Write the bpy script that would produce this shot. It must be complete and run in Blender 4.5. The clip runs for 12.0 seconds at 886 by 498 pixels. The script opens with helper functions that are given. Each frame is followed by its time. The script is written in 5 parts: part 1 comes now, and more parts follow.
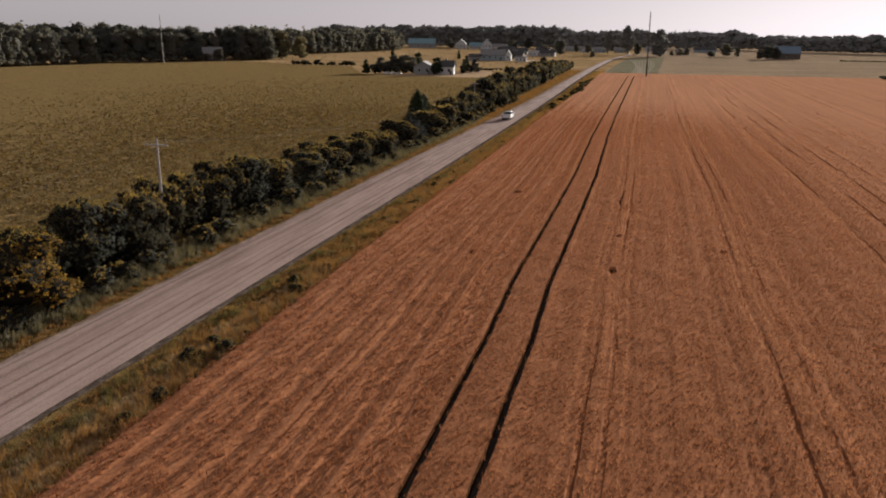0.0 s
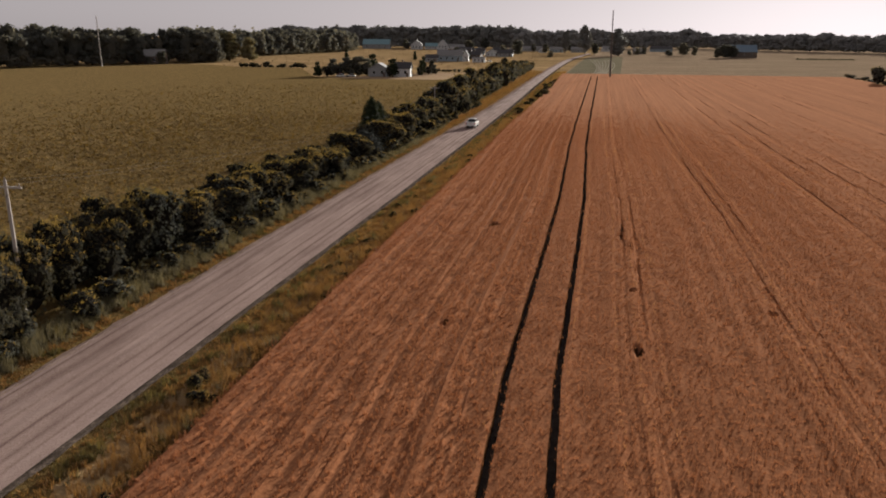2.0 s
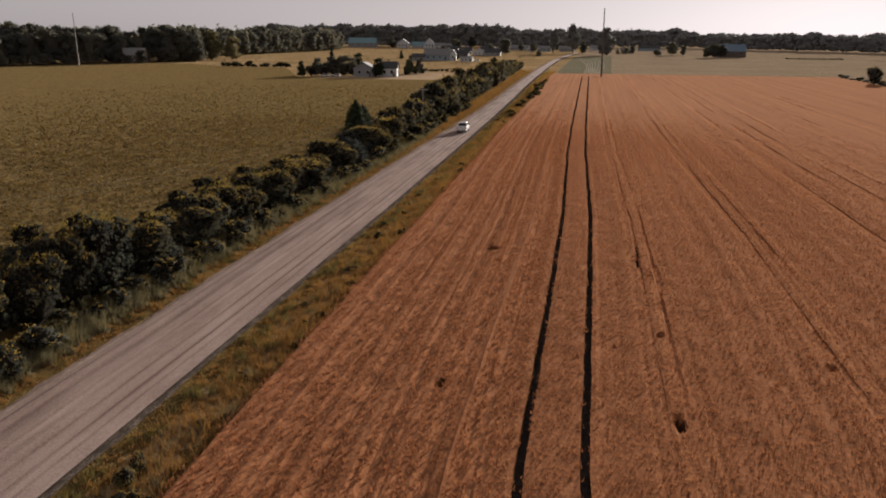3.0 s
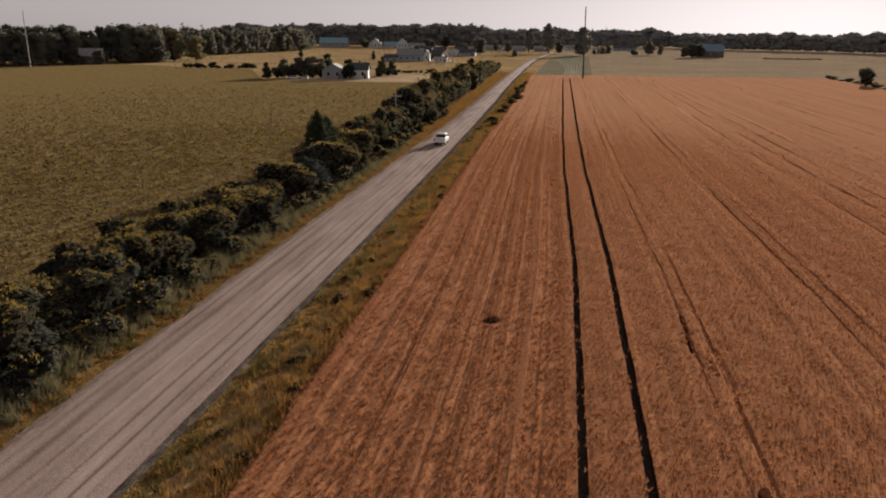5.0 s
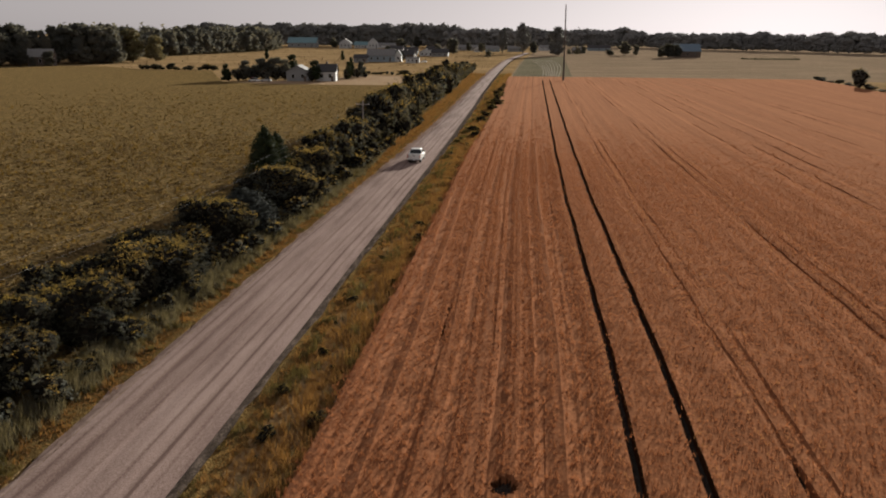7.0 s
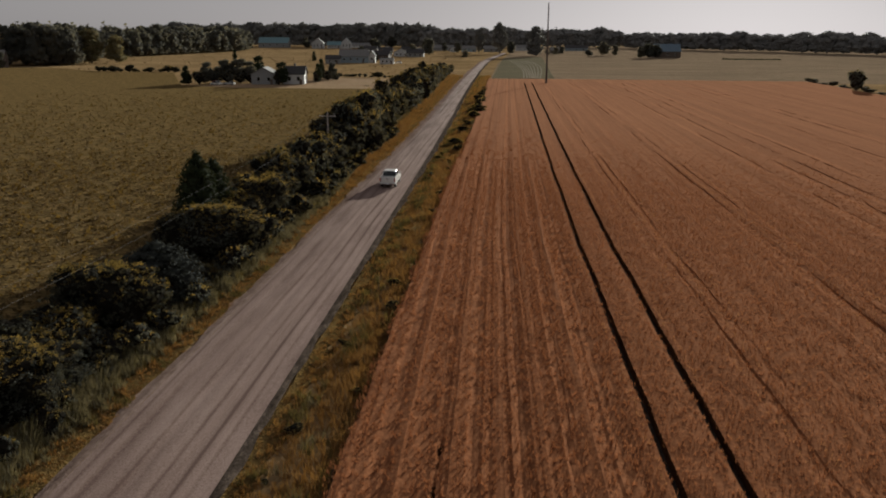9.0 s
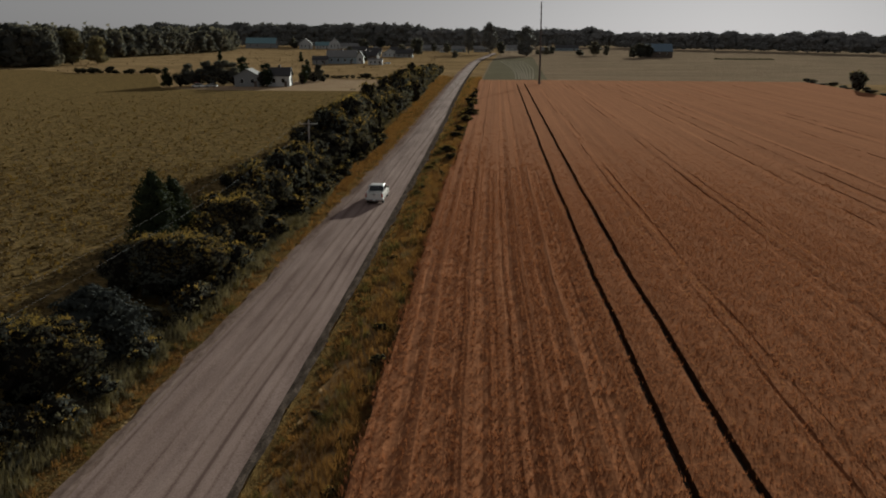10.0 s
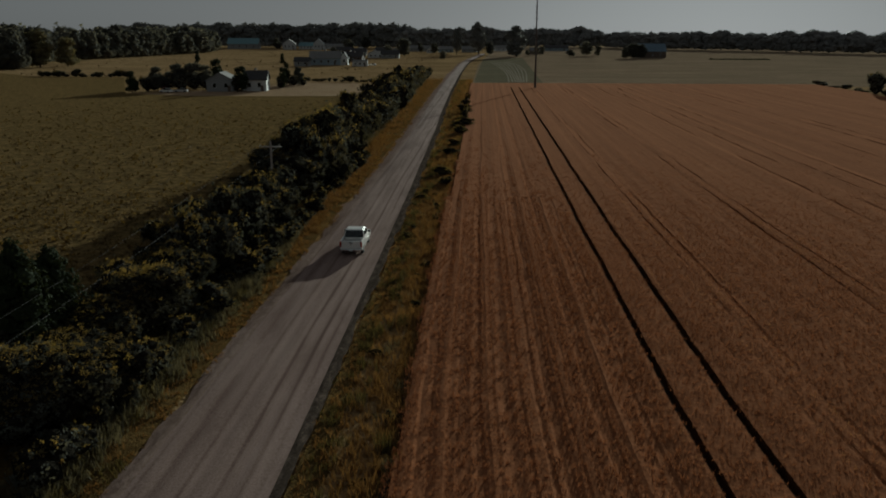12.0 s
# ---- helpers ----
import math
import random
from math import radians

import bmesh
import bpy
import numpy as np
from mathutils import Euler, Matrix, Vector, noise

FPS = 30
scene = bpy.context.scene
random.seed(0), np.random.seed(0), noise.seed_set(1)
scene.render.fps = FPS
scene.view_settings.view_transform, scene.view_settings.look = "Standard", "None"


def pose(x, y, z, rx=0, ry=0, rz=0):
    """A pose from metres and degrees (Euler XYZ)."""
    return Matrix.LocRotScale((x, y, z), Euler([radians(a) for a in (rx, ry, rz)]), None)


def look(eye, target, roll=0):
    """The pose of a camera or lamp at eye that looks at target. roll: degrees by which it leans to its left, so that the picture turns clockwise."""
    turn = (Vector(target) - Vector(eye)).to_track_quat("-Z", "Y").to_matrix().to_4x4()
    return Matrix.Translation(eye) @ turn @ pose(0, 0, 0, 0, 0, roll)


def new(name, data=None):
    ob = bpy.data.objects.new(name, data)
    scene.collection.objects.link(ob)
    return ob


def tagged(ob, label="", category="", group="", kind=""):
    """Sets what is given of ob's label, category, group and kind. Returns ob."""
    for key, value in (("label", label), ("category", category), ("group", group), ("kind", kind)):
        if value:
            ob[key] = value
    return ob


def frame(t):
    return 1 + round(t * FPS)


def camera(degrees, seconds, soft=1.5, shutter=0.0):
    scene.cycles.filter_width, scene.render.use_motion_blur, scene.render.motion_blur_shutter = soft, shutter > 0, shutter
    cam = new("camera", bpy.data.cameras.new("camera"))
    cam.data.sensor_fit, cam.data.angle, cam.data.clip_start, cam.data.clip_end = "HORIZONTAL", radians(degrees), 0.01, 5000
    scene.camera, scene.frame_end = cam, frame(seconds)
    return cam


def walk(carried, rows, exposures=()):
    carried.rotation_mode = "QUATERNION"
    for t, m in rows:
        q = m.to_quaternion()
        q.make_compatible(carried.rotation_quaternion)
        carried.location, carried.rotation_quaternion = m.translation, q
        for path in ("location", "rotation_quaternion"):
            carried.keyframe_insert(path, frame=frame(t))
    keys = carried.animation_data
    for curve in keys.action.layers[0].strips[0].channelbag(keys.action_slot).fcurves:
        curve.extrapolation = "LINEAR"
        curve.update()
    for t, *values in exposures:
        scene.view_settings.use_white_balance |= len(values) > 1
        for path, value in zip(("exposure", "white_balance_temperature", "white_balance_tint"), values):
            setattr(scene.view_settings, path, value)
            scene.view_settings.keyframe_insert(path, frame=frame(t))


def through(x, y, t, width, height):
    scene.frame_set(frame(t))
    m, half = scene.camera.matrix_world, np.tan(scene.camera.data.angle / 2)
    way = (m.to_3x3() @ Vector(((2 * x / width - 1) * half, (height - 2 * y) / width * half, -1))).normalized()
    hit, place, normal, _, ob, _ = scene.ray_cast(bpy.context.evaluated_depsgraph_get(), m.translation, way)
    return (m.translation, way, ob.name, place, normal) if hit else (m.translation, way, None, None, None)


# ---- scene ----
cam = camera(61.0, 12.0, 1.9)
PATH = [
    (0, (33.135, 0.537, 19.475), (32.628, 2.392, 18.924), 0.5),
    (0.5, (31.799, 4.966, 19.323), (31.328, 6.831, 18.774), 0.3),
    (1, (30.538, 9.171, 19.253), (30.098, 11.043, 18.704), 0.3),
    (1.5, (29.354, 13.495, 19.239), (28.934, 15.372, 18.689), 0.2),
    (2, (28.151, 17.819, 19.221), (27.749, 19.7, 18.672), 0.2),
    (2.5, (26.964, 22.197, 19.231), (26.579, 24.081, 18.681), 0.3),
    (3, (25.758, 26.798, 19.274), (25.39, 28.685, 18.722), 0.3),
    (3.2, (25.4, 28.66, 19.29), (25.035, 30.547, 18.738), 0.2),
    (5, (21.85, 44.697, 19.187), (21.548, 46.595, 18.635), 0.3),
    (5.5, (20.952, 49.313, 18.972), (20.665, 51.215, 18.423), 0.1),
    (6, (19.952, 54.19, 18.964), (19.684, 56.094, 18.412), 0.4),
    (6.5, (19.134, 59.322, 19.009), (18.883, 61.228, 18.457), 0.3),
    (7, (18.32, 64.172, 18.993), (18.088, 66.08, 18.441), 0.3),
    (9, (15.63, 82.732, 18.999), (15.46, 84.646, 18.447), 0.3),
    (9.5, (15.016, 87.348, 18.986), (14.86, 89.264, 18.434), 0.3),
    (10, (14.496, 92.02, 18.99), (14.352, 93.937, 18.438), 0.2),
    (10.5, (13.914, 96.715, 19.086), (13.78, 98.632, 18.533), 0.2),
    (11, (13.364, 101.515, 19.14), (13.238, 103.433, 18.587), 0.1),
    (11.5, (12.674, 106.546, 19.029), (12.556, 108.464, 18.477), 0.1),
    (12, (12.112, 112.143, 19.041), (12.001, 114.062, 18.489), 0.1),
]
EXPOSURES = [(0.0, 1.16, 5800, 9), (2.5, 1.08, 5900, 9), (5.0, 1.1, 5950, 8), (7.2, 1.06, 5900, 6), (8.8, 0.62, 5780, 3), (9.5, 0.4, 5680, 0), (10.5, 0.06, 5560, -4), (12.0, -0.58, 5320, -10)]
walk(cam, [(t, look(eye, target, roll)) for t, eye, target, roll in PATH], EXPOSURES)

# ---- world, sun, exposure ----
SUN_AZ, SUN_EL = radians(17.0), radians(11.0)      # from +y towards +x; above the horizon
world = bpy.data.worlds.new("sky")
scene.world = world
world.use_nodes = True
wn, wl = world.node_tree.nodes, world.node_tree.links
sky = wn.new("ShaderNodeTexSky")
sky.sky_type, sky.sun_disc = "NISHITA", False
sky.sun_elevation, sky.sun_rotation = SUN_EL, SUN_AZ
sky.air_density, sky.dust_density, sky.ozone_density, sky.altitude = 1.0, 1.0, 1.0, 200
pale = wn.new("ShaderNodeHueSaturation")
pale.inputs["Saturation"].default_value = 0.2
wl.new(sky.outputs[0], pale.inputs["Color"])
even = wn.new("ShaderNodeGamma")                    # a hazy sky, far more even than a clear one
even.inputs["Gamma"].default_value = 0.34
wl.new(pale.outputs[0], even.inputs["Color"])
warm = wn.new("ShaderNodeMix")                      # dust gives the whole sky a faint warm cast
warm.data_type, warm.blend_type = "RGBA", "MULTIPLY"
warm.inputs[0].default_value, warm.inputs[7].default_value = 1.0, (1.145, 0.987, 0.932, 1.0)
wl.new(even.outputs[0], warm.inputs[6])
wl.new(warm.outputs[2], wn["Background"].inputs["Color"])
wn["Background"].inputs["Strength"].default_value = 0.103
sun = new("sun", bpy.data.lights.new("sun", "SUN"))
sun.data.energy, sun.data.angle, sun.data.color = 5.0, radians(0.6), (1.0, 0.885, 0.735)
toward = Vector((math.sin(SUN_AZ) * math.cos(SUN_EL), math.cos(SUN_AZ) * math.cos(SUN_EL), math.sin(SUN_EL)))
sun.matrix_world = look(toward * 400, (0, 0, 0))


# ---- materials ----
class Nodes:
    """A short way to wire a procedural material."""

    def __init__(self, name):
        self.m = bpy.data.materials.new(name)
        self.m.use_nodes = True
        self.n, self.l = self.m.node_tree.nodes, self.m.node_tree.links
        self.n.clear()
        self.out = self.n.new("ShaderNodeOutputMaterial")

    def add(self, kind, **values):
        node = self.n.new("ShaderNode" + kind)
        for key, value in values.items():
            self.put(node.inputs[key.replace("_", " ")], value)
        return node

    def put(self, socket, value):
        if isinstance(value, bpy.types.NodeSocket):
            self.l.new(value, socket)
        else:
            socket.default_value = (*value, 1.0) if isinstance(value, tuple) and len(value) == 3 and socket.type == "RGBA" else value

    def where(self, scale=(1, 1, 1), turn=(0, 0, 0), world_space=True):
        if world_space:
            spot = self.n.new("ShaderNodeNewGeometry").outputs["Position"]
        else:
            spot = self.n.new("ShaderNodeTexCoord").outputs["Object"]
        return self.add("Mapping", Vector=spot, Scale=scale, Rotation=turn).outputs[0]

    def rows(self, scale):
        """Along and across the drill rows: the mesh's own uv, in metres."""
        return self.add("Mapping", Vector=self.n.new("ShaderNodeTexCoord").outputs["UV"], Scale=scale).outputs[0]

    def noise(self, scale, detail=3.0, rough=0.55, at=None):
        tex = self.add("TexNoise", Scale=scale, Detail=detail, Roughness=rough)
        if at is not None:
            self.l.new(at, tex.inputs["Vector"])
        return tex.outputs["Fac"]

    def ramp(self, fac, *stops):
        node = self.add("ValToRGB", Fac=fac)
        ramp = node.color_ramp
        while len(ramp.elements) < len(stops):
            ramp.elements.new(0.5)
        for element, (spot, colour) in zip(ramp.elements, stops):
            element.position, element.color = spot, (*colour, 1.0)
        return node.outputs["Color"]

    def mix(self, fac, a, b, how="MIX"):
        node = self.n.new("ShaderNodeMix")
        node.data_type, node.blend_type = "RGBA", how
        for socket, value in zip((node.inputs[0], node.inputs[6], node.inputs[7]), (fac, a, b)):
            self.put(socket, value)
        return node.outputs[2]

    def maths(self, how, a, b=0.0, clamp=False):
        node = self.n.new("ShaderNodeMath")
        node.operation, node.use_clamp = how, clamp
        self.put(node.inputs[0], a), self.put(node.inputs[1], b)
        return node.outputs[0]

    def bump(self, height, strength=0.5, distance=0.1):
        return self.add("Bump", Height=height, Strength=strength, Distance=distance).outputs[0]

    def solid(self, colour, rough=0.8, metal=0.0, normal=None, coat=0.0, gloss=0.5, sheen=None):
        node = self.add("BsdfPrincipled", Base_Color=colour, Roughness=rough, Metallic=metal)
        node.inputs["Specular IOR Level"].default_value = gloss
        node.inputs["Coat Weight"].default_value = coat
        if sheen:
            node.inputs["Sheen Weight"].default_value, node.inputs["Sheen Roughness"].default_value = sheen[0], 0.5
            node.inputs["Sheen Tint"].default_value = (*sheen[1], 1.0)
        if normal is not None:
            self.l.new(normal, node.inputs["Normal"])
        self.l.new(node.outputs[0], self.out.inputs[0])
        return self.m

    def leaf(self, colour, through, share=0.35, rough=0.6, gloss=0.08, sheen=None):
        """Leaves and stems: they scatter light back and let some through."""
        back = self.add("BsdfPrincipled", Base_Color=colour, Roughness=rough)
        back.inputs["Specular IOR Level"].default_value = gloss
        if sheen:
            back.inputs["Sheen Weight"].default_value, back.inputs["Sheen Roughness"].default_value = sheen[0], 0.5
            back.inputs["Sheen Tint"].default_value = (*sheen[1], 1.0)
        thru = self.add("BsdfTranslucent", Color=through)
        both = self.add("MixShader", Fac=share)
        self.l.new(back.outputs[0], both.inputs[1]), self.l.new(thru.outputs[0], both.inputs[2])
        self.l.new(both.outputs[0], self.out.inputs[0])
        return self.m

    def island(self):
        return self.n.new("ShaderNodeNewGeometry").outputs["Random Per Island"]

    def each(self):
        return self.n.new("ShaderNodeObjectInfo").outputs["Random"]


def scaled(colour, k):
    return tuple(min(1.0, c * k) for c in colour)


def foliage(name, dark, mid, light, share=0.3, grain=0.6, single=0.45, lit=(1.7, 1.45, 0.55)):
    k = Nodes(name)
    patch = k.noise(grain, 2.0, 0.6, k.where())
    mixed = k.maths("ADD", k.maths("MULTIPLY", k.island(), single), k.maths("MULTIPLY", patch, 1.05 - single))
    hue = k.ramp(mixed, (0.22, dark), (0.5, mid), (0.8, light))
    hue = k.mix(0.35, hue, k.ramp(k.each(), (0.0, dark), (0.5, mid), (1.0, light)))
    return k.leaf(hue, k.mix(1.0, hue, lit, "MULTIPLY"), share, 0.75, 0.03)


def plain(name, colour, rough=0.6, metal=0.0, vary=0.15, grain=3.0, coat=0.0):
    k = Nodes(name)
    n1 = k.noise(grain, 4.0, 0.6, k.where(world_space=False))
    n2 = k.noise(grain * 9, 2.0, 0.6, k.where(world_space=False))
    both = k.maths("ADD", k.maths("MULTIPLY", n1, 0.65), k.maths("MULTIPLY", n2, 0.35))
    hue = k.ramp(both, (0.3, scaled(colour, 1 - vary)), (0.7, scaled(colour, 1 + vary)))
    return k.solid(hue, rough, metal, k.bump(n2, 0.15, 0.01), coat)


STRAW = (0.1, (0.95, 0.55, 0.35))                  # the silky sheen of ripe straw


def drill(k):
    """How ripe the crop stands: long strips and narrow drill rows, shared by ears and canopy."""
    strips = k.noise(1.0, 3.0, 0.6, k.rows((0.42, 0.006, 1.0)))
    lines = k.noise(1.0, 2.0, 0.7, k.rows((3.0, 0.016, 1.0)))
    fine = k.noise(4.2, 3.0, 0.7, k.where((1.1, 0.8, 1.0)))
    v = k.maths("ADD", k.maths("MULTIPLY", strips, 0.28), k.maths("MULTIPLY", lines, 0.2))
    return k.maths("ADD", v, k.maths("MULTIPLY", fine, 0.52)), lines, fine


def make_wheat():
    k = Nodes("wheat")
    ripe, lines, fine = drill(k)
    broad = k.noise(0.035, 3.0, 0.55, k.where())
    v = k.maths("ADD", ripe, k.maths("MULTIPLY", k.maths("SUBTRACT", k.island(), 0.5), 0.24))
    hue = k.ramp(v, (0.38, scaled(WHEAT[0], 0.76)), (0.5, scaled(WHEAT[1], 0.78)), (0.64, scaled(WHEAT[2], 0.81)))
    hue = k.mix(k.maths("MULTIPLY", broad, 0.5), hue, k.mix(1.0, hue, (0.8, 0.71, 0.71), "MULTIPLY"))
    return k.leaf(hue, k.mix(1.0, hue, (1.3, 1.17, 1.0), "MULTIPLY"), 0.34, 0.65, 0.05, STRAW)


def make_canopy(name="wheat_canopy", ripeness=1.0):
    k = Nodes(name)
    ripe, lines, fine = drill(k)
    broad = k.noise(0.03, 3.0, 0.55, k.where())
    grain = k.noise(6.0, 3.0, 0.65, k.where((1.0, 0.7, 1.0)))
    v = k.maths("ADD", k.maths("MULTIPLY", ripe, 0.75), k.maths("MULTIPLY", grain, 0.25))
    hue = k.ramp(v, (0.36, scaled(WHEAT[0], 0.7 * ripeness)), (0.5, scaled(WHEAT[1], 0.79 * ripeness)), (0.67, scaled(WHEAT[2], 0.99 * ripeness)))
    hue = k.mix(k.maths("MULTIPLY", broad, 0.5), hue, k.mix(1.0, hue, (0.8, 0.71, 0.71), "MULTIPLY"))
    lift = k.maths("ADD", grain, k.maths("MULTIPLY", lines, 0.4))
    return k.solid(hue, 0.9, 0.0, k.bump(lift, 0.3, 0.12), gloss=0.0, sheen=(0.09, (0.95, 0.58, 0.4)))


def make_road():
    k = Nodes("gravel")
    across = k.add("SeparateXYZ", Vector=k.where()).outputs[0]
    swing = k.maths("MULTIPLY", k.noise(1.0, 1.0, 0.5, k.where((0.0, 0.03, 0.0))), 0.8)
    lane = k.maths("ADD", across, swing)
    # worn wheel lines: dark narrow bands between paler ones
    lines = None
    for at, wide, deep in ((2.15, 0.11, 0.9), (1.15, 0.11, 1.0), (-0.42, 0.12, 0.6), (-1.7, 0.3, 0.55), (-2.6, 0.1, 0.6), (2.85, 0.1, 0.4)):
        away = k.maths("DIVIDE", k.maths("SUBTRACT", lane, at), wide)
        band = k.maths("MULTIPLY", k.maths("POWER", 2.718, k.maths("MULTIPLY", k.maths("MULTIPLY", away, away), -1.0)), deep)
        lines = band if lines is None else k.maths("MAXIMUM", lines, band)
    lines = k.maths("MULTIPLY", lines, k.maths("MULTIPLY", k.maths("SUBTRACT", k.noise(1.0, 3.0, 0.6, k.where((0.7, 0.035, 1.0))), 0.3, True), 3.2))
    streak = k.noise(1.0, 3.0, 0.65, k.where((3.2, 0.02, 1.0)))
    stones = k.noise(11.0, 4.0, 0.75, k.where())
    patch = k.noise(0.5, 4.0, 0.65, k.where((1.0, 0.16, 1.0)))
    v = k.maths("ADD", k.maths("MULTIPLY", streak, 0.11), k.maths("MULTIPLY", stones, 0.5))
    v = k.maths("ADD", v, k.maths("MULTIPLY", patch, 0.34))
    v = k.maths("SUBTRACT", v, k.maths("MULTIPLY", lines, 0.22))
    hue = k.ramp(v, (0.34, ROAD[0]), (0.5, ROAD[1]), (0.66, ROAD[2]))
    return k.solid(hue, 0.95, 0.0, k.bump(stones, 0.5, 0.05), gloss=0.01)


def make_loose():
    k = Nodes("loose_gravel")
    stones = k.noise(9.0, 4.0, 0.7, k.where())
    patch = k.noise(2.2, 3.0, 0.65, k.where((1.0, 0.35, 1.0)))
    v = k.maths("ADD", k.maths("MULTIPLY", stones, 0.5), k.maths("MULTIPLY", patch, 0.5))
    hue = k.ramp(v, (0.36, (0.026, 0.02, 0.016)), (0.5, (0.062, 0.048, 0.038)), (0.66, (0.17, 0.13, 0.105)))
    return k.solid(hue, 0.95, 0.0, k.bump(stones, 0.5, 0.05), gloss=0.0)


def make_earth(name, lo, mid, hi, grain=0.8, stretch=(1, 1, 1), lift=0.3, gloss=0.0):
    k = Nodes(name)
    a = k.noise(grain, 4.0, 0.65, k.where(stretch))
    b = k.noise(grain * 0.07, 3.0, 0.55, k.where(stretch))
    c = k.noise(grain * 6, 2.0, 0.6, k.where(stretch))
    v = k.maths("ADD", k.maths("MULTIPLY", a, 0.4), k.maths("MULTIPLY", b, 0.35))
    v = k.maths("ADD", v, k.maths("MULTIPLY", c, 0.25))
    hue = k.ramp(v, (0.34, lo), (0.5, mid), (0.66, hi))
    return k.solid(hue, 0.95, 0.0, k.bump(k.maths("ADD", a, c), 0.8, lift), gloss=gloss)


def make_beans():
    """The closed canopy of the beans: small leaf grain drawn out across, broad ripening patches."""
    k = Nodes("bean_canopy")
    leaf = k.noise(1.0, 3.0, 0.7, k.where((1.6, 4.2, 1.0)))
    clump = k.noise(1.0, 3.0, 0.6, k.where((0.6, 0.7, 1.0)))
    broad = k.noise(0.016, 3.0, 0.55, k.where((1.0, 0.6, 1.0)))
    v = k.maths("ADD", k.maths("MULTIPLY", leaf, 0.62), k.maths("MULTIPLY", clump, 0.38))
    hue = k.ramp(v, (0.38, (0.045, 0.032, 0.017)), (0.505, (0.14, 0.096, 0.04)), (0.66, (0.255, 0.164, 0.069)))
    hue = k.mix(k.maths("MULTIPLY", broad, 0.5), hue, k.mix(1.0, hue, (0.92, 1.0, 0.95), "MULTIPLY"))
    return k.solid(hue, 0.95, 0.0, k.bump(k.maths("ADD", leaf, clump), 0.5, 0.15), gloss=0.0, sheen=(0.02, (0.9, 0.6, 0.25)))


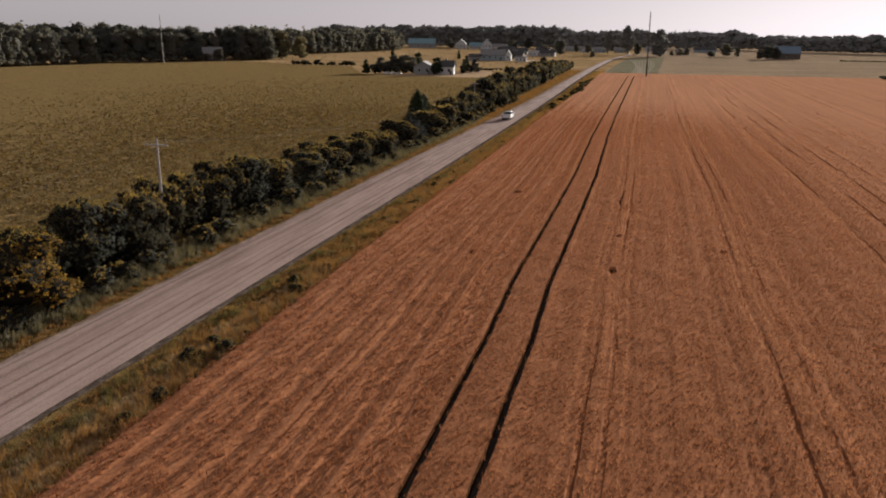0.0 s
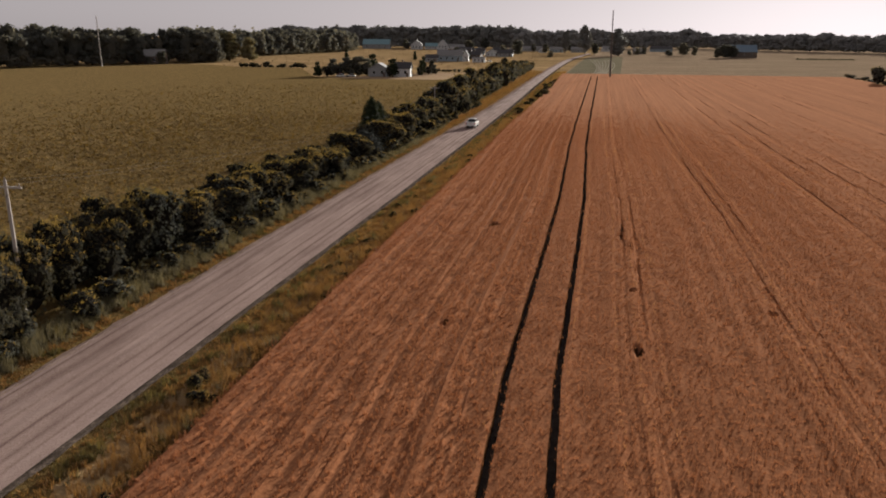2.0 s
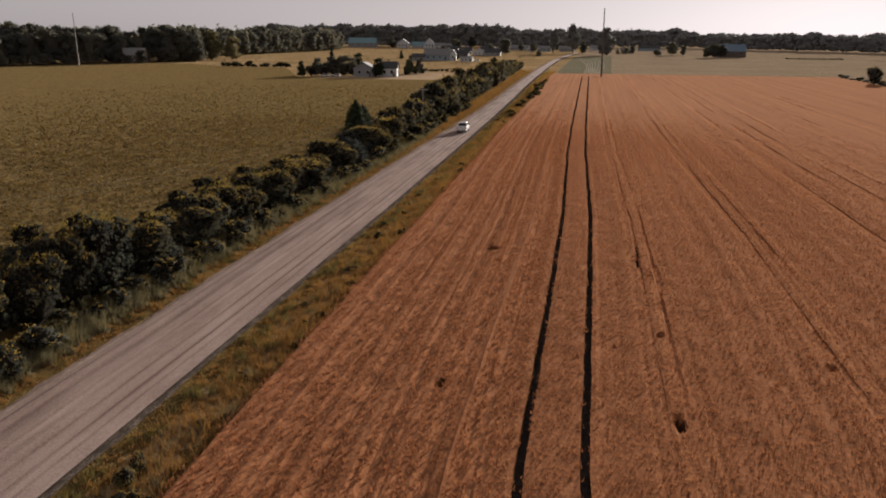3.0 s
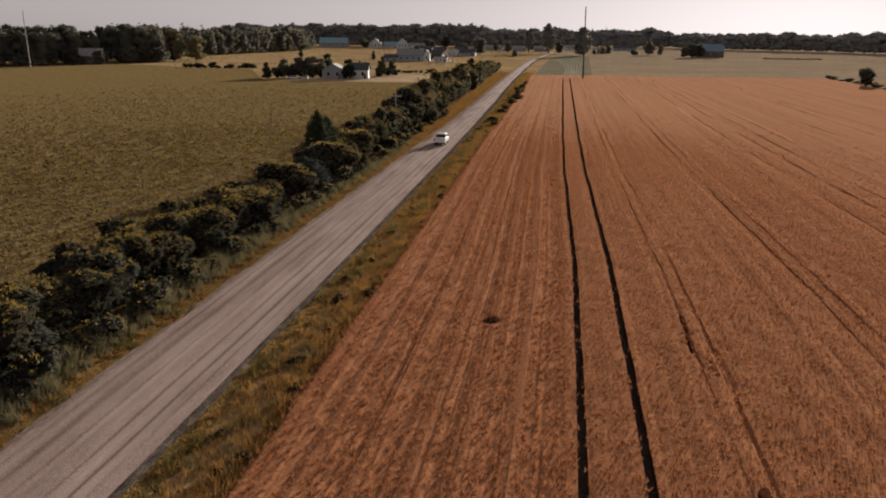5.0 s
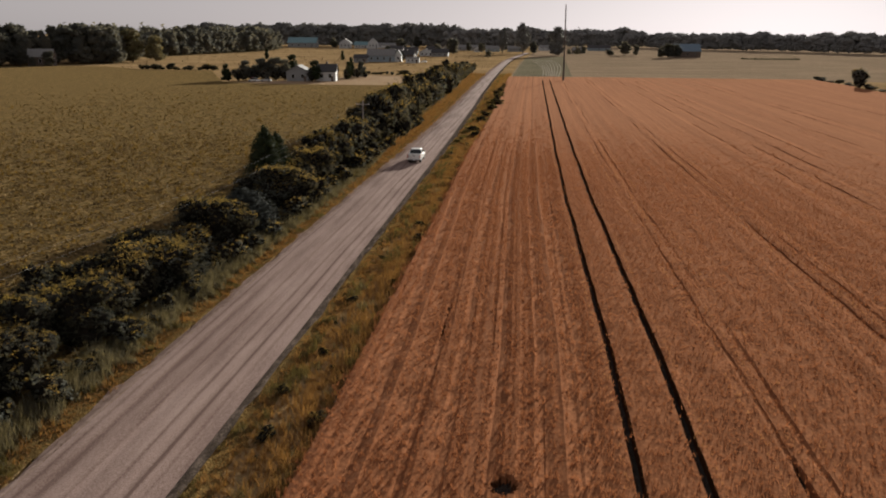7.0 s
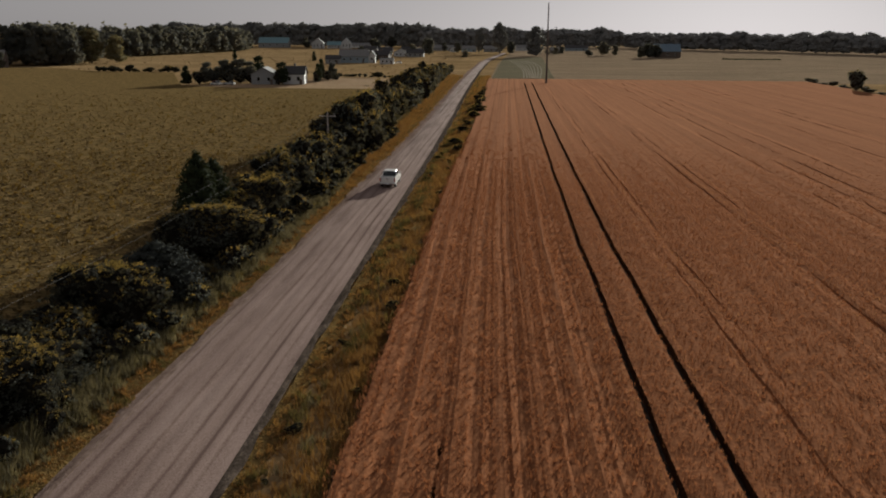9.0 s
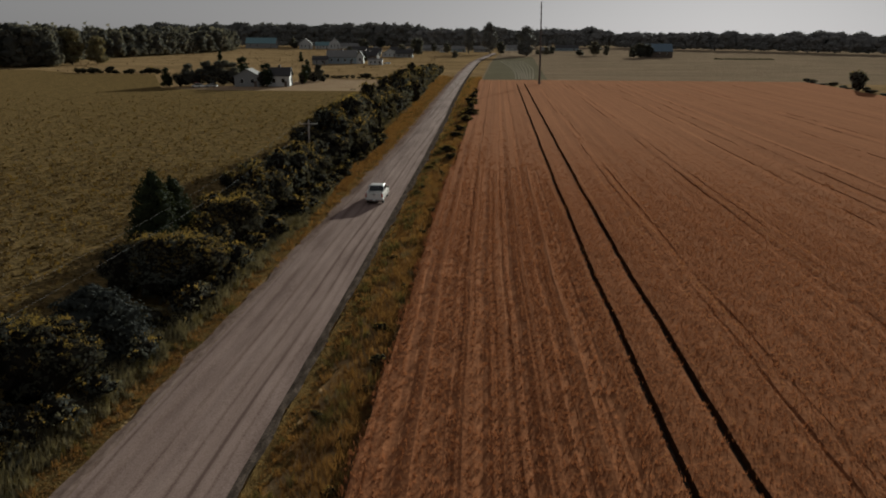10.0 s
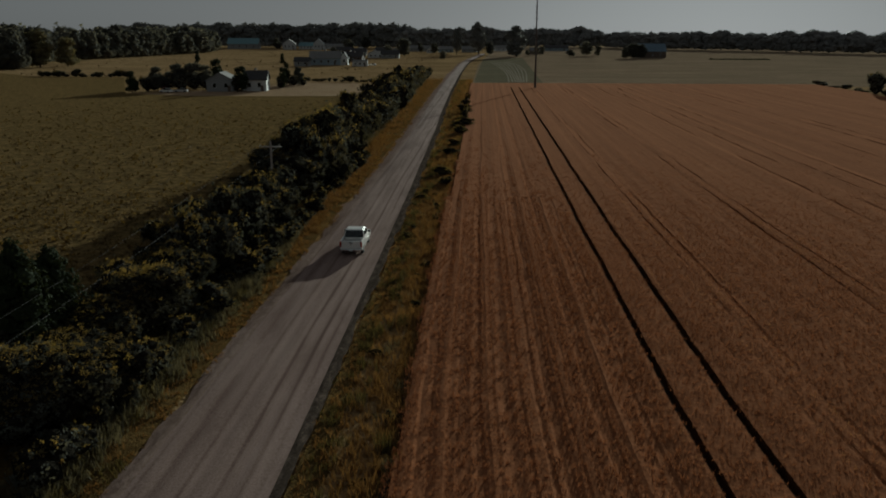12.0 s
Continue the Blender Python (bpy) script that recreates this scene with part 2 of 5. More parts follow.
WHEAT = ((0.176, 0.07, 0.031), (0.282, 0.116, 0.051), (0.36, 0.162, 0.076))
ROAD = ((0.15, 0.10, 0.084), (0.288, 0.208, 0.178), (0.38, 0.292, 0.255))
M = {
    "wheat": make_wheat(),
    "canopy": make_canopy(),
    "pale_canopy": make_canopy("ripe_wheat_canopy", 1.18),
    "gravel": make_road(),
    "loose": make_loose(),
    "gravel_edge": make_earth("gravel_edge", (0.13, 0.088, 0.07), (0.25, 0.18, 0.148), (0.35, 0.265, 0.225), 3.0, (1, 0.5, 1), 0.06),
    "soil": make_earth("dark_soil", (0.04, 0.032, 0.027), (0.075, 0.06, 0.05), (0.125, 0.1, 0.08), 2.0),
    "low_crop": make_earth("low_wheat_crop", (0.05, 0.024, 0.012), (0.10, 0.046, 0.022), (0.16, 0.075, 0.036), 6.0),
    "bean_ground": make_beans(),
    "dry_grass": make_earth("dry_grass_ground", (0.15, 0.098, 0.047), (0.27, 0.182, 0.09), (0.4, 0.28, 0.145), 0.3, (1, 1.5, 1)),
    "pasture": make_earth("pasture_ground", (0.165, 0.122, 0.082), (0.25, 0.186, 0.124), (0.345, 0.26, 0.178), 0.3, (1, 2.5, 1)),
    "young_crop": make_earth("young_crop_ground", (0.12, 0.105, 0.07), (0.165, 0.145, 0.096), (0.21, 0.185, 0.125), 0.4, (1, 2.5, 1)),
    "tan": make_earth("stubble_ground", (0.24, 0.16, 0.10), (0.34, 0.24, 0.15), (0.42, 0.31, 0.2), 0.5),
    "row_gaps": make_earth("pale_row_gaps", (0.22, 0.19, 0.14), (0.3, 0.26, 0.2), (0.38, 0.33, 0.26), 0.6),
    "verge_soil": make_earth("verge_ground", (0.06, 0.042, 0.018), (0.13, 0.085, 0.032), (0.22, 0.14, 0.05), 1.2),
    "beans": foliage("bean_leaves", (0.06, 0.043, 0.021), (0.142, 0.098, 0.045), (0.245, 0.17, 0.078), 0.2, 0.3, 0.55),
    "hedge": foliage("hedge_leaves", (0.028, 0.033, 0.028), (0.05, 0.051, 0.039), (0.088, 0.083, 0.056), 0.3, 0.8, 0.2, (2.1, 1.62, 0.8)),
    # climber leaves of the hedge crests: the sunlit rim is put into this lighter gold
    "sunlit_vine": foliage("sunlit_vine_leaves", (0.05, 0.048, 0.027), (0.12, 0.098, 0.044), (0.17, 0.135, 0.062), 0.5, 0.9, 0.06, (2.2, 1.75, 0.8)),
    "grey_leaf": foliage("grey_green_leaves", (0.045, 0.05, 0.043), (0.082, 0.087, 0.074), (0.14, 0.142, 0.118), 0.3, 1.1, 0.25, (1.9, 1.6, 1.0)),
    "golden": foliage("golden_leaves", (0.06, 0.045, 0.015), (0.21, 0.135, 0.034), (0.42, 0.26, 0.064), 0.4, 0.8),
    "yellowing": foliage("yellowing_leaves", (0.08, 0.074, 0.04), (0.17, 0.15, 0.085), (0.3, 0.25, 0.14), 0.3, 0.3, 0.3, (1.4, 1.25, 0.8)),
    "cedar": foliage("cedar_sprays", (0.014, 0.020, 0.011), (0.028, 0.036, 0.018), (0.05, 0.056, 0.026), 0.12, 0.8),
    "juniper": foliage("juniper_sprays", (0.017, 0.019, 0.017), (0.032, 0.035, 0.031), (0.054, 0.057, 0.05), 0.15, 0.9, 0.3, (1.2, 1.1, 0.9)),
    # haze is put into the next three leaf colours: greyer and paler with distance
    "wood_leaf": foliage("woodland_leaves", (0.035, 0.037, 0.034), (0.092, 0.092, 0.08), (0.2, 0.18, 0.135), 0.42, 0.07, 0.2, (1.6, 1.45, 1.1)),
    "mid_hazed_leaf": foliage("distant_hazed_leaves", (0.1, 0.099, 0.092), (0.155, 0.151, 0.138), (0.22, 0.21, 0.19), 0.12, 0.05, 0.2, (1.5, 1.4, 1.2)),
    "far_hazed_leaf": foliage("far_hazed_leaves", (0.17, 0.165, 0.155), (0.22, 0.212, 0.2), (0.28, 0.265, 0.24), 0.12, 0.05, 0.2, (1.5, 1.42, 1.3)),
    "weed": foliage("grey_green_weeds", (0.06, 0.056, 0.037), (0.15, 0.132, 0.084), (0.26, 0.225, 0.15), 0.28, 1.0, 0.4, (1.3, 1.15, 0.75)),
    "grass": foliage("dry_verge_grass", (0.07, 0.042, 0.02), (0.195, 0.118, 0.053), (0.33, 0.208, 0.1), 0.28, 0.45, 0.45, (1.6, 1.27, 0.6)),
    "green_grass": foliage("green_verge_grass", (0.035, 0.033, 0.02), (0.095, 0.082, 0.042), (0.19, 0.152, 0.072), 0.25, 0.6, 0.45, (1.6, 1.35, 0.6)),
    # twig cores of the shrubs: the hedge's inner shade is put into this near-black
    "core_shade": make_earth("hedge_core_shade", (0.01, 0.009, 0.007), (0.02, 0.018, 0.014), (0.034, 0.03, 0.022), 3.0, (1, 1, 1), 0.1),
    "bark": plain("bark", (0.10, 0.075, 0.055), 0.95, 0.0, 0.35, 4.0),
    "pole": plain("weathered_pole", (0.36, 0.32, 0.28), 0.9, 0.0, 0.25, 3.0),
    "dark_pole": plain("dark_pole", (0.12, 0.10, 0.085), 0.9, 0.0, 0.25, 3.0),
    "wire": plain("wire", (0.16, 0.15, 0.14), 0.95, 0.0),
    "porcelain": plain("insulator", (0.25, 0.22, 0.2), 0.3),
    "white_paint": plain("white_paint", (0.78, 0.76, 0.72), 0.35, 0.0, 0.05, 2.0, 0.6),
    "white_wall": plain("white_siding", (0.52, 0.52, 0.51), 0.7, 0.0, 0.08, 0.5),
    "grey_wall": plain("grey_siding", (0.25, 0.25, 0.245), 0.7, 0.0, 0.1, 0.5),
    "blue_wall": plain("blue_grey_siding", (0.26, 0.31, 0.34), 0.7, 0.0, 0.1, 0.5),
    "brown_wall": plain("brown_siding", (0.12, 0.09, 0.07), 0.8, 0.0, 0.15, 0.5),
    "dark_roof": plain("dark_shingles", (0.055, 0.05, 0.05), 0.9, 0.0, 0.25, 1.0),
    "grey_roof": plain("grey_shingles", (0.2, 0.19, 0.18), 0.85, 0.0, 0.2, 1.0),
    "teal_roof": plain("teal_sheet_metal", (0.17, 0.27, 0.29), 0.5, 0.3, 0.12, 0.6),
    "blue_roof": plain("blue_sheet_metal", (0.14, 0.19, 0.24), 0.5, 0.3, 0.12, 0.6),
    "glass": plain("dark_window_glass", (0.012, 0.014, 0.016), 0.08, 0.0, 0.1),
    "tyre": plain("tyre_rubber", (0.018, 0.018, 0.018), 0.85),
    "rim": plain("alloy_rim", (0.45, 0.45, 0.45), 0.3, 0.9),
    "plastic": plain("black_plastic", (0.025, 0.025, 0.026), 0.6),
    "chrome": plain("chrome", (0.62, 0.62, 0.62), 0.2, 1.0, 0.05),
    "red_lens": plain("red_lamp_lens", (0.35, 0.02, 0.015), 0.2),
    "clear_lens": plain("clear_lamp_lens", (0.7, 0.7, 0.68), 0.1),
    "red_paint": plain("red_paint", (0.32, 0.05, 0.04), 0.4, 0.0, 0.1),
    "silver": plain("silver_paint", (0.5, 0.5, 0.5), 0.35, 0.4, 0.05),
    "plate": plain("plate", (0.6, 0.6, 0.6), 0.5),
}


# ---- mesh helpers ----
def mesh_np(name, verts, faces, materials, index=None, smooth=False, uv=None):
    """A mesh from arrays: verts (n, 3), faces (m, 3 or 4) and, if given, uv (n, 2)."""
    verts, faces = np.asarray(verts, np.float32), np.asarray(faces, np.int32)
    me = bpy.data.meshes.new(name)
    k = faces.shape[1]
    me.vertices.add(len(verts)), me.loops.add(faces.size), me.polygons.add(len(faces))
    me.vertices.foreach_set("co", verts.ravel())
    me.loops.foreach_set("vertex_index", faces.ravel())
    me.polygons.foreach_set("loop_start", np.arange(0, faces.size, k, dtype=np.int32))
    me.polygons.foreach_set("loop_total", np.full(len(faces), k, np.int32))
    for m in materials:
        me.materials.append(m)
    if index is not None:
        me.polygons.foreach_set("material_index", np.asarray(index, np.int32))
    me.polygons.foreach_set("use_smooth", np.full(len(faces), smooth))
    if uv is not None:
        layer = me.uv_layers.new(name="rows")
        layer.data.foreach_set("uv", np.asarray(uv, np.float32)[faces.ravel()].ravel())
    me.update(calc_edges=True)
    return me


def empty(name, m, label, category, group="", kind=""):
    ob = new(name)
    ob.empty_display_size = 0.3
    ob.matrix_world = m
    return tagged(ob, label, category, group, kind)


def attach(name, me, parent, label=""):
    ob = new(name, me)
    ob.parent = parent
    return tagged(ob, label)


def part(name, bm, material, parent, label=""):
    """Links a bmesh as one mesh object under a thing or under a part."""
    me = bpy.data.meshes.new(name)
    bmesh.ops.recalc_face_normals(bm, faces=bm.faces)
    bm.to_mesh(me)
    bm.free()
    me.materials.append(material)
    return attach(name, me, parent, label)


def box(x0, x1, y0, y1, z0, z1, bevel=0.0, bm=None):
    bm = bm or bmesh.new()
    made = bmesh.ops.create_cube(bm, size=1.0, matrix=Matrix.Translation(((x0 + x1) / 2, (y0 + y1) / 2, (z0 + z1) / 2)) @ Matrix.Diagonal((x1 - x0, y1 - y0, z1 - z0, 1)))
    if bevel:
        edges = {e for v in made["verts"] for e in v.link_edges}
        bmesh.ops.bevel(bm, geom=list(edges), offset=bevel, segments=2, affect="EDGES", profile=0.6)
    return bm


def rod(a, b, r0, r1=None, sides=8, bm=None):
    bm = bm or bmesh.new()
    a, b = Vector(a), Vector(b)
    r1 = r0 if r1 is None else r1
    turn = (b - a).to_track_quat("Z", "Y").to_matrix().to_4x4()
    bmesh.ops.create_cone(bm, cap_ends=True, segments=sides, radius1=r0, radius2=r1, depth=(b - a).length, matrix=Matrix.Translation((a + b) / 2) @ turn)
    return bm


def prism(outline, axis, lo, hi, bm=None):
    """A solid from an outline of (u, v), drawn out along an axis: x takes (y, z), y takes (x, z)."""
    bm = bm or bmesh.new()
    ends = []
    for w in (lo, hi):
        ends.append([bm.verts.new((w, u, v) if axis == "x" else (u, w, v)) for u, v in outline])
    bm.faces.new(ends[0]), bm.faces.new(ends[1][::-1])
    for i in range(len(outline)):
        j = (i + 1) % len(outline)
        bm.faces.new((ends[0][i], ends[1][i], ends[1][j], ends[0][j]))
    return bm


def curve_along(stops):
    ys, xs = np.array([s[0] for s in stops], float), np.array([s[1] for s in stops], float)

    def at(y):
        return np.interp(y, ys, xs)

    return at


def wander(v, seed, scale):
    """A smooth one-dimensional wandering between -1 and 1."""
    r = np.random.default_rng(abs(seed))
    v = np.asarray(v, float) / scale
    a, out = r.uniform(0, 6.28, 5), 0
    for n, f in enumerate((1.0, 1.73, 2.9, 4.7, 7.9)):
        out = out + np.sin(v * f + a[n]) / (1 + 0.7 * n)
    return out / 2.2


def lattice(x, y, seed, scale):
    """Smooth noise over the plane, about -1 to 1."""
    r = np.random.default_rng(seed)
    out = 0
    for n in range(6):
        ang, f, ph = r.uniform(0, 6.28), (1.3 ** n) / scale, r.uniform(0, 6.28)
        out = out + np.sin((x * math.cos(ang) + y * math.sin(ang)) * f * 6.28 + ph + 1.7 * np.sin((y * math.cos(ang) - x * math.sin(ang)) * f * 3.1 + ph))
    return out / 3.5


def blades(xy, z0, height, width, lean, count, seed):
    """Tufts of narrow upright blades, each a triangle: verts and faces."""
    r = np.random.default_rng(seed)
    n = len(xy)
    px = np.repeat(xy, count, 0) + r.normal(0, 1, (n * count, 2)) * np.repeat(np.broadcast_to(width * 1.4, (n,)), count)[:, None]
    base, h = np.repeat(np.broadcast_to(z0, (n,)), count), np.repeat(np.broadcast_to(height, (n,)), count) * r.uniform(0.65, 1.15, n * count)
    w = np.repeat(np.broadcast_to(width, (n,)), count) * r.uniform(0.6, 1.2, n * count)
    a, tilt, la = r.uniform(0, 6.283, n * count), lean * r.uniform(0.2, 1.2, n * count) * h, r.uniform(0, 6.283, n * count)
    side = np.stack([np.cos(a), np.sin(a)], 1) * w[:, None] / 2
    v = np.zeros((n * count, 3, 3), np.float32)
    v[:, 0, :2], v[:, 1, :2] = px - side, px + side
    v[:, 2, :2] = px + np.stack([np.cos(la), np.sin(la)], 1) * tilt[:, None]
    v[:, 0, 2] = v[:, 1, 2] = base
    v[:, 2, 2] = base + h
    return v.reshape(-1, 3), np.arange(n * count * 3).reshape(-1, 3)


def cards(centre, normal, size, seed, fold=0.25, loose=0.55):
    """Small leaves: folded rhombs at the centres, facing about along the normals. Two triangles each."""
    r = np.random.default_rng(seed)
    n = len(centre)
    normal = normal + r.normal(0, loose, (n, 3))
    normal /= np.linalg.norm(normal, axis=1)[:, None] + 1e-9
    u = np.cross(normal, r.normal(0, 1, (n, 3)))
    u /= np.linalg.norm(u, axis=1)[:, None] + 1e-9
    w = np.cross(normal, u)
    s = (np.broadcast_to(size, (n,)) * r.uniform(0.5, 1.6, n))[:, None]
    v = np.zeros((n, 4, 3), np.float32)
    v[:, 0], v[:, 2] = centre - u * s * 0.62, centre + u * s * 0.62
    v[:, 1], v[:, 3] = centre + w * s * 0.42 - normal * s * fold, centre - w * s * 0.42 - normal * s * fold
    f = np.arange(n * 4).reshape(-1, 4)
    return v.reshape(-1, 3), np.concatenate([f[:, [0, 1, 2]], f[:, [0, 2, 3]]])


def ball(level):
    bm = bmesh.new()
    bmesh.ops.create_icosphere(bm, subdivisions=level, radius=1.0)
    v = np.array([p.co for p in bm.verts], np.float32)
    f = np.array([[p.index for p in q.verts] for q in bm.faces], np.int32)
    bm.free()
    return v, f


BALL = {1: ball(1), 2: ball(2)}


def crown(lumps, leaves, size, seed, core=0.8, level=1, gap=0.9, sprigs=0.1, reach_to=0.4, skin=0.10):
    """Foliage over a set of lumps (x, y, z, rx, ry, rz): leaves on their outer skins and a lumpy inside."""
    r = np.random.default_rng(seed)
    lumps = np.asarray(lumps, float)
    area = (lumps[:, 3] * lumps[:, 4] + lumps[:, 4] * lumps[:, 5] + lumps[:, 3] * lumps[:, 5])
    pick = r.choice(len(lumps), int(leaves * 1.9), p=area / area.sum())
    way = r.normal(0, 1, (len(pick), 3))
    way /= np.linalg.norm(way, axis=1)[:, None]
    # ragged skin: clusters stand out, gaps fall back
    reach = 1.0 + 0.13 * np.sin(way[:, 0] * 9 + pick) * np.sin(way[:, 1] * 8 - pick) + r.normal(0, skin, len(pick)) + np.where(r.uniform(0, 1, len(pick)) < sprigs, r.uniform(0.05, reach_to, len(pick)), 0)
    at = lumps[pick, :3] + way * lumps[pick, 3:] * reach[:, None]
    hidden = np.zeros(len(pick), bool)
    for i, lump in enumerate(lumps):
        inside = (((at - lump[:3]) / lump[3:]) ** 2).sum(1) < gap ** 2
        hidden |= inside & (pick != i)
    keep = ~hidden & (at[:, 2] > 0.1)
    at, way = at[keep][:leaves], way[keep][:leaves]
    v, f = cards(at, way + np.array([0, 0, 0.35]), size, seed + 1)
    vs, fs, count = [v], [f], len(v)
    bv, bf = BALL[level]
    for i, lump in enumerate(lumps):
        wob = 1 + 0.12 * np.sin(bv[:, :1] * 5 + i) * np.sin(bv[:, 1:2] * 6 + i * 2)
        p = bv * wob * lump[3:] * core + lump[:3]
        p[:, 2] = np.maximum(p[:, 2], 0.02)
        vs.append(p), fs.append(bf + count)
        count += len(bv)
    return np.concatenate(vs), np.concatenate(fs)


def sprays(lumps, clusters, each, size, seed, core=0.84, spread=0.2, sunlit_cut=-0.2):
    """Foliage in separate sprays over a set of lumps, with twig cores between them, near-black as painted inner shade.
    Also the faces' material index.
    """
    r = np.random.default_rng(seed)
    lumps = np.asarray(lumps, float)
    area = lumps[:, 3] * lumps[:, 4] + lumps[:, 4] * lumps[:, 5] + lumps[:, 3] * lumps[:, 5]
    pick = r.choice(len(lumps), clusters * 5, p=area / area.sum())
    way = r.normal(0, 1, (len(pick), 3))
    way /= np.linalg.norm(way, axis=1)[:, None]
    reach = 0.97 + r.normal(0, 0.05, len(pick)) + np.where(r.uniform(0, 1, len(pick)) < 0.1, r.uniform(0.05, 0.3, len(pick)), 0)
    at = lumps[pick, :3] + way * lumps[pick, 3:] * reach[:, None]
    hidden = (at[:, 2] < 0.1) | ((way[:, 2] < -0.2) & (r.uniform(0, 1, len(way)) < 0.75))    # undersides thinned, so the near-black core stands for shade there
    for i, lump in enumerate(lumps):
        hidden |= ((((at - lump[:3]) / lump[3:]) ** 2).sum(1) < 0.85) & (pick != i)
    at, way = at[~hidden][:clusters], way[~hidden][:clusters]
    # climber leaves open to the sky, at all angles, with sunlit gold put into their colour
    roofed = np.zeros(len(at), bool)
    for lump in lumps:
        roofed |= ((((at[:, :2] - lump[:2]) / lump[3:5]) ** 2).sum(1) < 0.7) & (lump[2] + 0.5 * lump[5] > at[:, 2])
    sunlit_vine = ~roofed & (way[:, 2] > 0.25) & (at[:, 2] > 0.5 * at[:, 2].max()) & (lattice(at[:, 0], at[:, 1], seed, 3.0) > sunlit_cut)
    # a spray: leaves round its own middle, the middle standing out, the rim hanging
    far = r.normal(0, 1, (len(at), each, 3)) * (spread * r.uniform(0.6, 1.5, len(at)))[:, None, None]
    leaf_at = at[:, None, :] + far * np.array([1, 1, 0.75])
    leaf_way = way[:, None, :] + far / spread * 0.2 + np.array([0, 0, 0.3])
    leaf_way[sunlit_vine] = leaf_way[sunlit_vine] * np.array([1, 1, 0.35]) + r.normal(0, 0.6, leaf_way[sunlit_vine].shape)    # vine leaves hang
    v, f = cards(leaf_at.reshape(-1, 3), leaf_way.reshape(-1, 3), np.repeat(np.where(sunlit_vine, size * 0.78, size), each), seed + 1, 0.25, 0.28)
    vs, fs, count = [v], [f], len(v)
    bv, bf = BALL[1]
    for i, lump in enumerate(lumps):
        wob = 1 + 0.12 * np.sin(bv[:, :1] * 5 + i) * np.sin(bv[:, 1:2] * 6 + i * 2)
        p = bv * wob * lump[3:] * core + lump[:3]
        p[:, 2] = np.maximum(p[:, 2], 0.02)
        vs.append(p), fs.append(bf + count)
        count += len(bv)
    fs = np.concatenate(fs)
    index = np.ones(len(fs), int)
    index[:len(f)] = np.tile(np.repeat(sunlit_vine * 2, each), 2)
    return np.concatenate(vs), fs, index


def lumpy(r, w, d, h, count, low=0.0):
    """Billows that fill a mound of width w, depth d and height h: large ones with smaller ones on their outer sides."""
    big = [(0, 0, h * 0.42, w * 0.38, d * 0.38, h * 0.44)]
    for _ in range(count):
        a, q = r.uniform(0, 6.283), math.sqrt(r.uniform(0.2, 1.25))
        z = low + (h - low) * r.uniform(0.15, 0.88)
        shrink = math.sqrt(max(0.08, 1 - (max(0, z / h - 0.35) / 0.75) ** 2))
        s = r.uniform(0.1, 0.27)
        big.append((math.cos(a) * q * w * 0.36 * shrink, math.sin(a) * q * d * 0.36 * shrink, z * 0.94, s * w, s * d, s * h * 0.7))
    out = list(big)
    for x, y, z, rx, ry, rz in big:
        for _ in range(4):
            a, up = r.uniform(0, 6.283), r.uniform(-0.15, 1.0)
            flat, s = math.sqrt(1 - min(1.0, up * up)), r.uniform(0.28, 0.5) * min(1.0, 1.3 / rx)
            out.append((x + math.cos(a) * flat * rx * 0.85, y + math.sin(a) * flat * ry * 0.85, z + up * rz * 0.85, rx * s, ry * s, rz * s * 0.75))
    return [(x, y, max(z, rz * 0.75), rx, ry, rz) for x, y, z, rx, ry, rz in out]


# ---- ground, road, fields ----
road_mid = curve_along([(-80, 0), (210, 0), (265, -0.6), (311, -1.6), (376, -2.6), (470, -3.4), (600, -3.6), (680, -1.6), (745, 1.6), (830, 6.0), (1100, 16)])
worn = curve_along([(-80, 1.0), (110, 1.0), (170, 0.86), (220, 0.7), (300, 0.62), (900, 0.58)])       # the open gravel narrows further on
field_left = curve_along([(-80, 9.0), (30, 9.0), (60, 8.5), (90, 8.2), (140, 8.0), (190, 7.3), (260, 7.2), (330, 6.2), (412, 5.2)])
track_line = curve_along([(-80, 24.4), (27, 24.1), (45, 23.85), (56, 23.5), (72, 23.4), (95, 23.4), (110, 23.2), (123, 22.9), (135, 22.6), (150, 22.2), (165, 22.0), (185, 21.75), (215, 21.5), (255, 21.25), (300, 20.9), (375, 20.4), (412, 20.2)])



def tram(y):
    """The first wheel track, with its small wobbles."""
    return track_line(y) + 0.07 * wander(y, 77, 5.0)


def sheet(name, xs, ys, height, material, label, category, smooth=True):
    gx, gy = np.meshgrid(xs, ys)
    v = np.stack([gx, gy, height(gx, gy)], -1).reshape(-1, 3)
    n = np.arange(len(v)).reshape(gx.shape)
    f = np.stack([n[:-1, :-1], n[:-1, 1:], n[1:, 1:], n[1:, :-1]], -1).reshape(-1, 4)
    return tagged(new(name, mesh_np(name, v, f, [material], None, smooth)), label, category, kind="structure")


sheet("ground", np.linspace(-3000, 3000, 61), np.linspace(-600, 4600, 53), lambda x, y: 0 * x - 0.25, M["dry_grass"], "dry yellow-brown grassland reaching to the horizon", "ground")


def plot(name, corners, z, material, label, category):
    """A field of any outline, laid a little above the ground."""
    bm = bmesh.new()
    bm.faces.new([bm.verts.new((x, y, z)) for x, y in corners])
    bmesh.ops.triangulate(bm, faces=bm.faces)
    me = bpy.data.meshes.new(name)
    bmesh.ops.recalc_face_normals(bm, faces=bm.faces)
    bm.to_mesh(me)
    bm.free()
    if me.polygons[0].normal.z < 0:
        me.flip_normals()
    me.materials.append(material)
    return tagged(new(name, me), label, category, kind="structure")


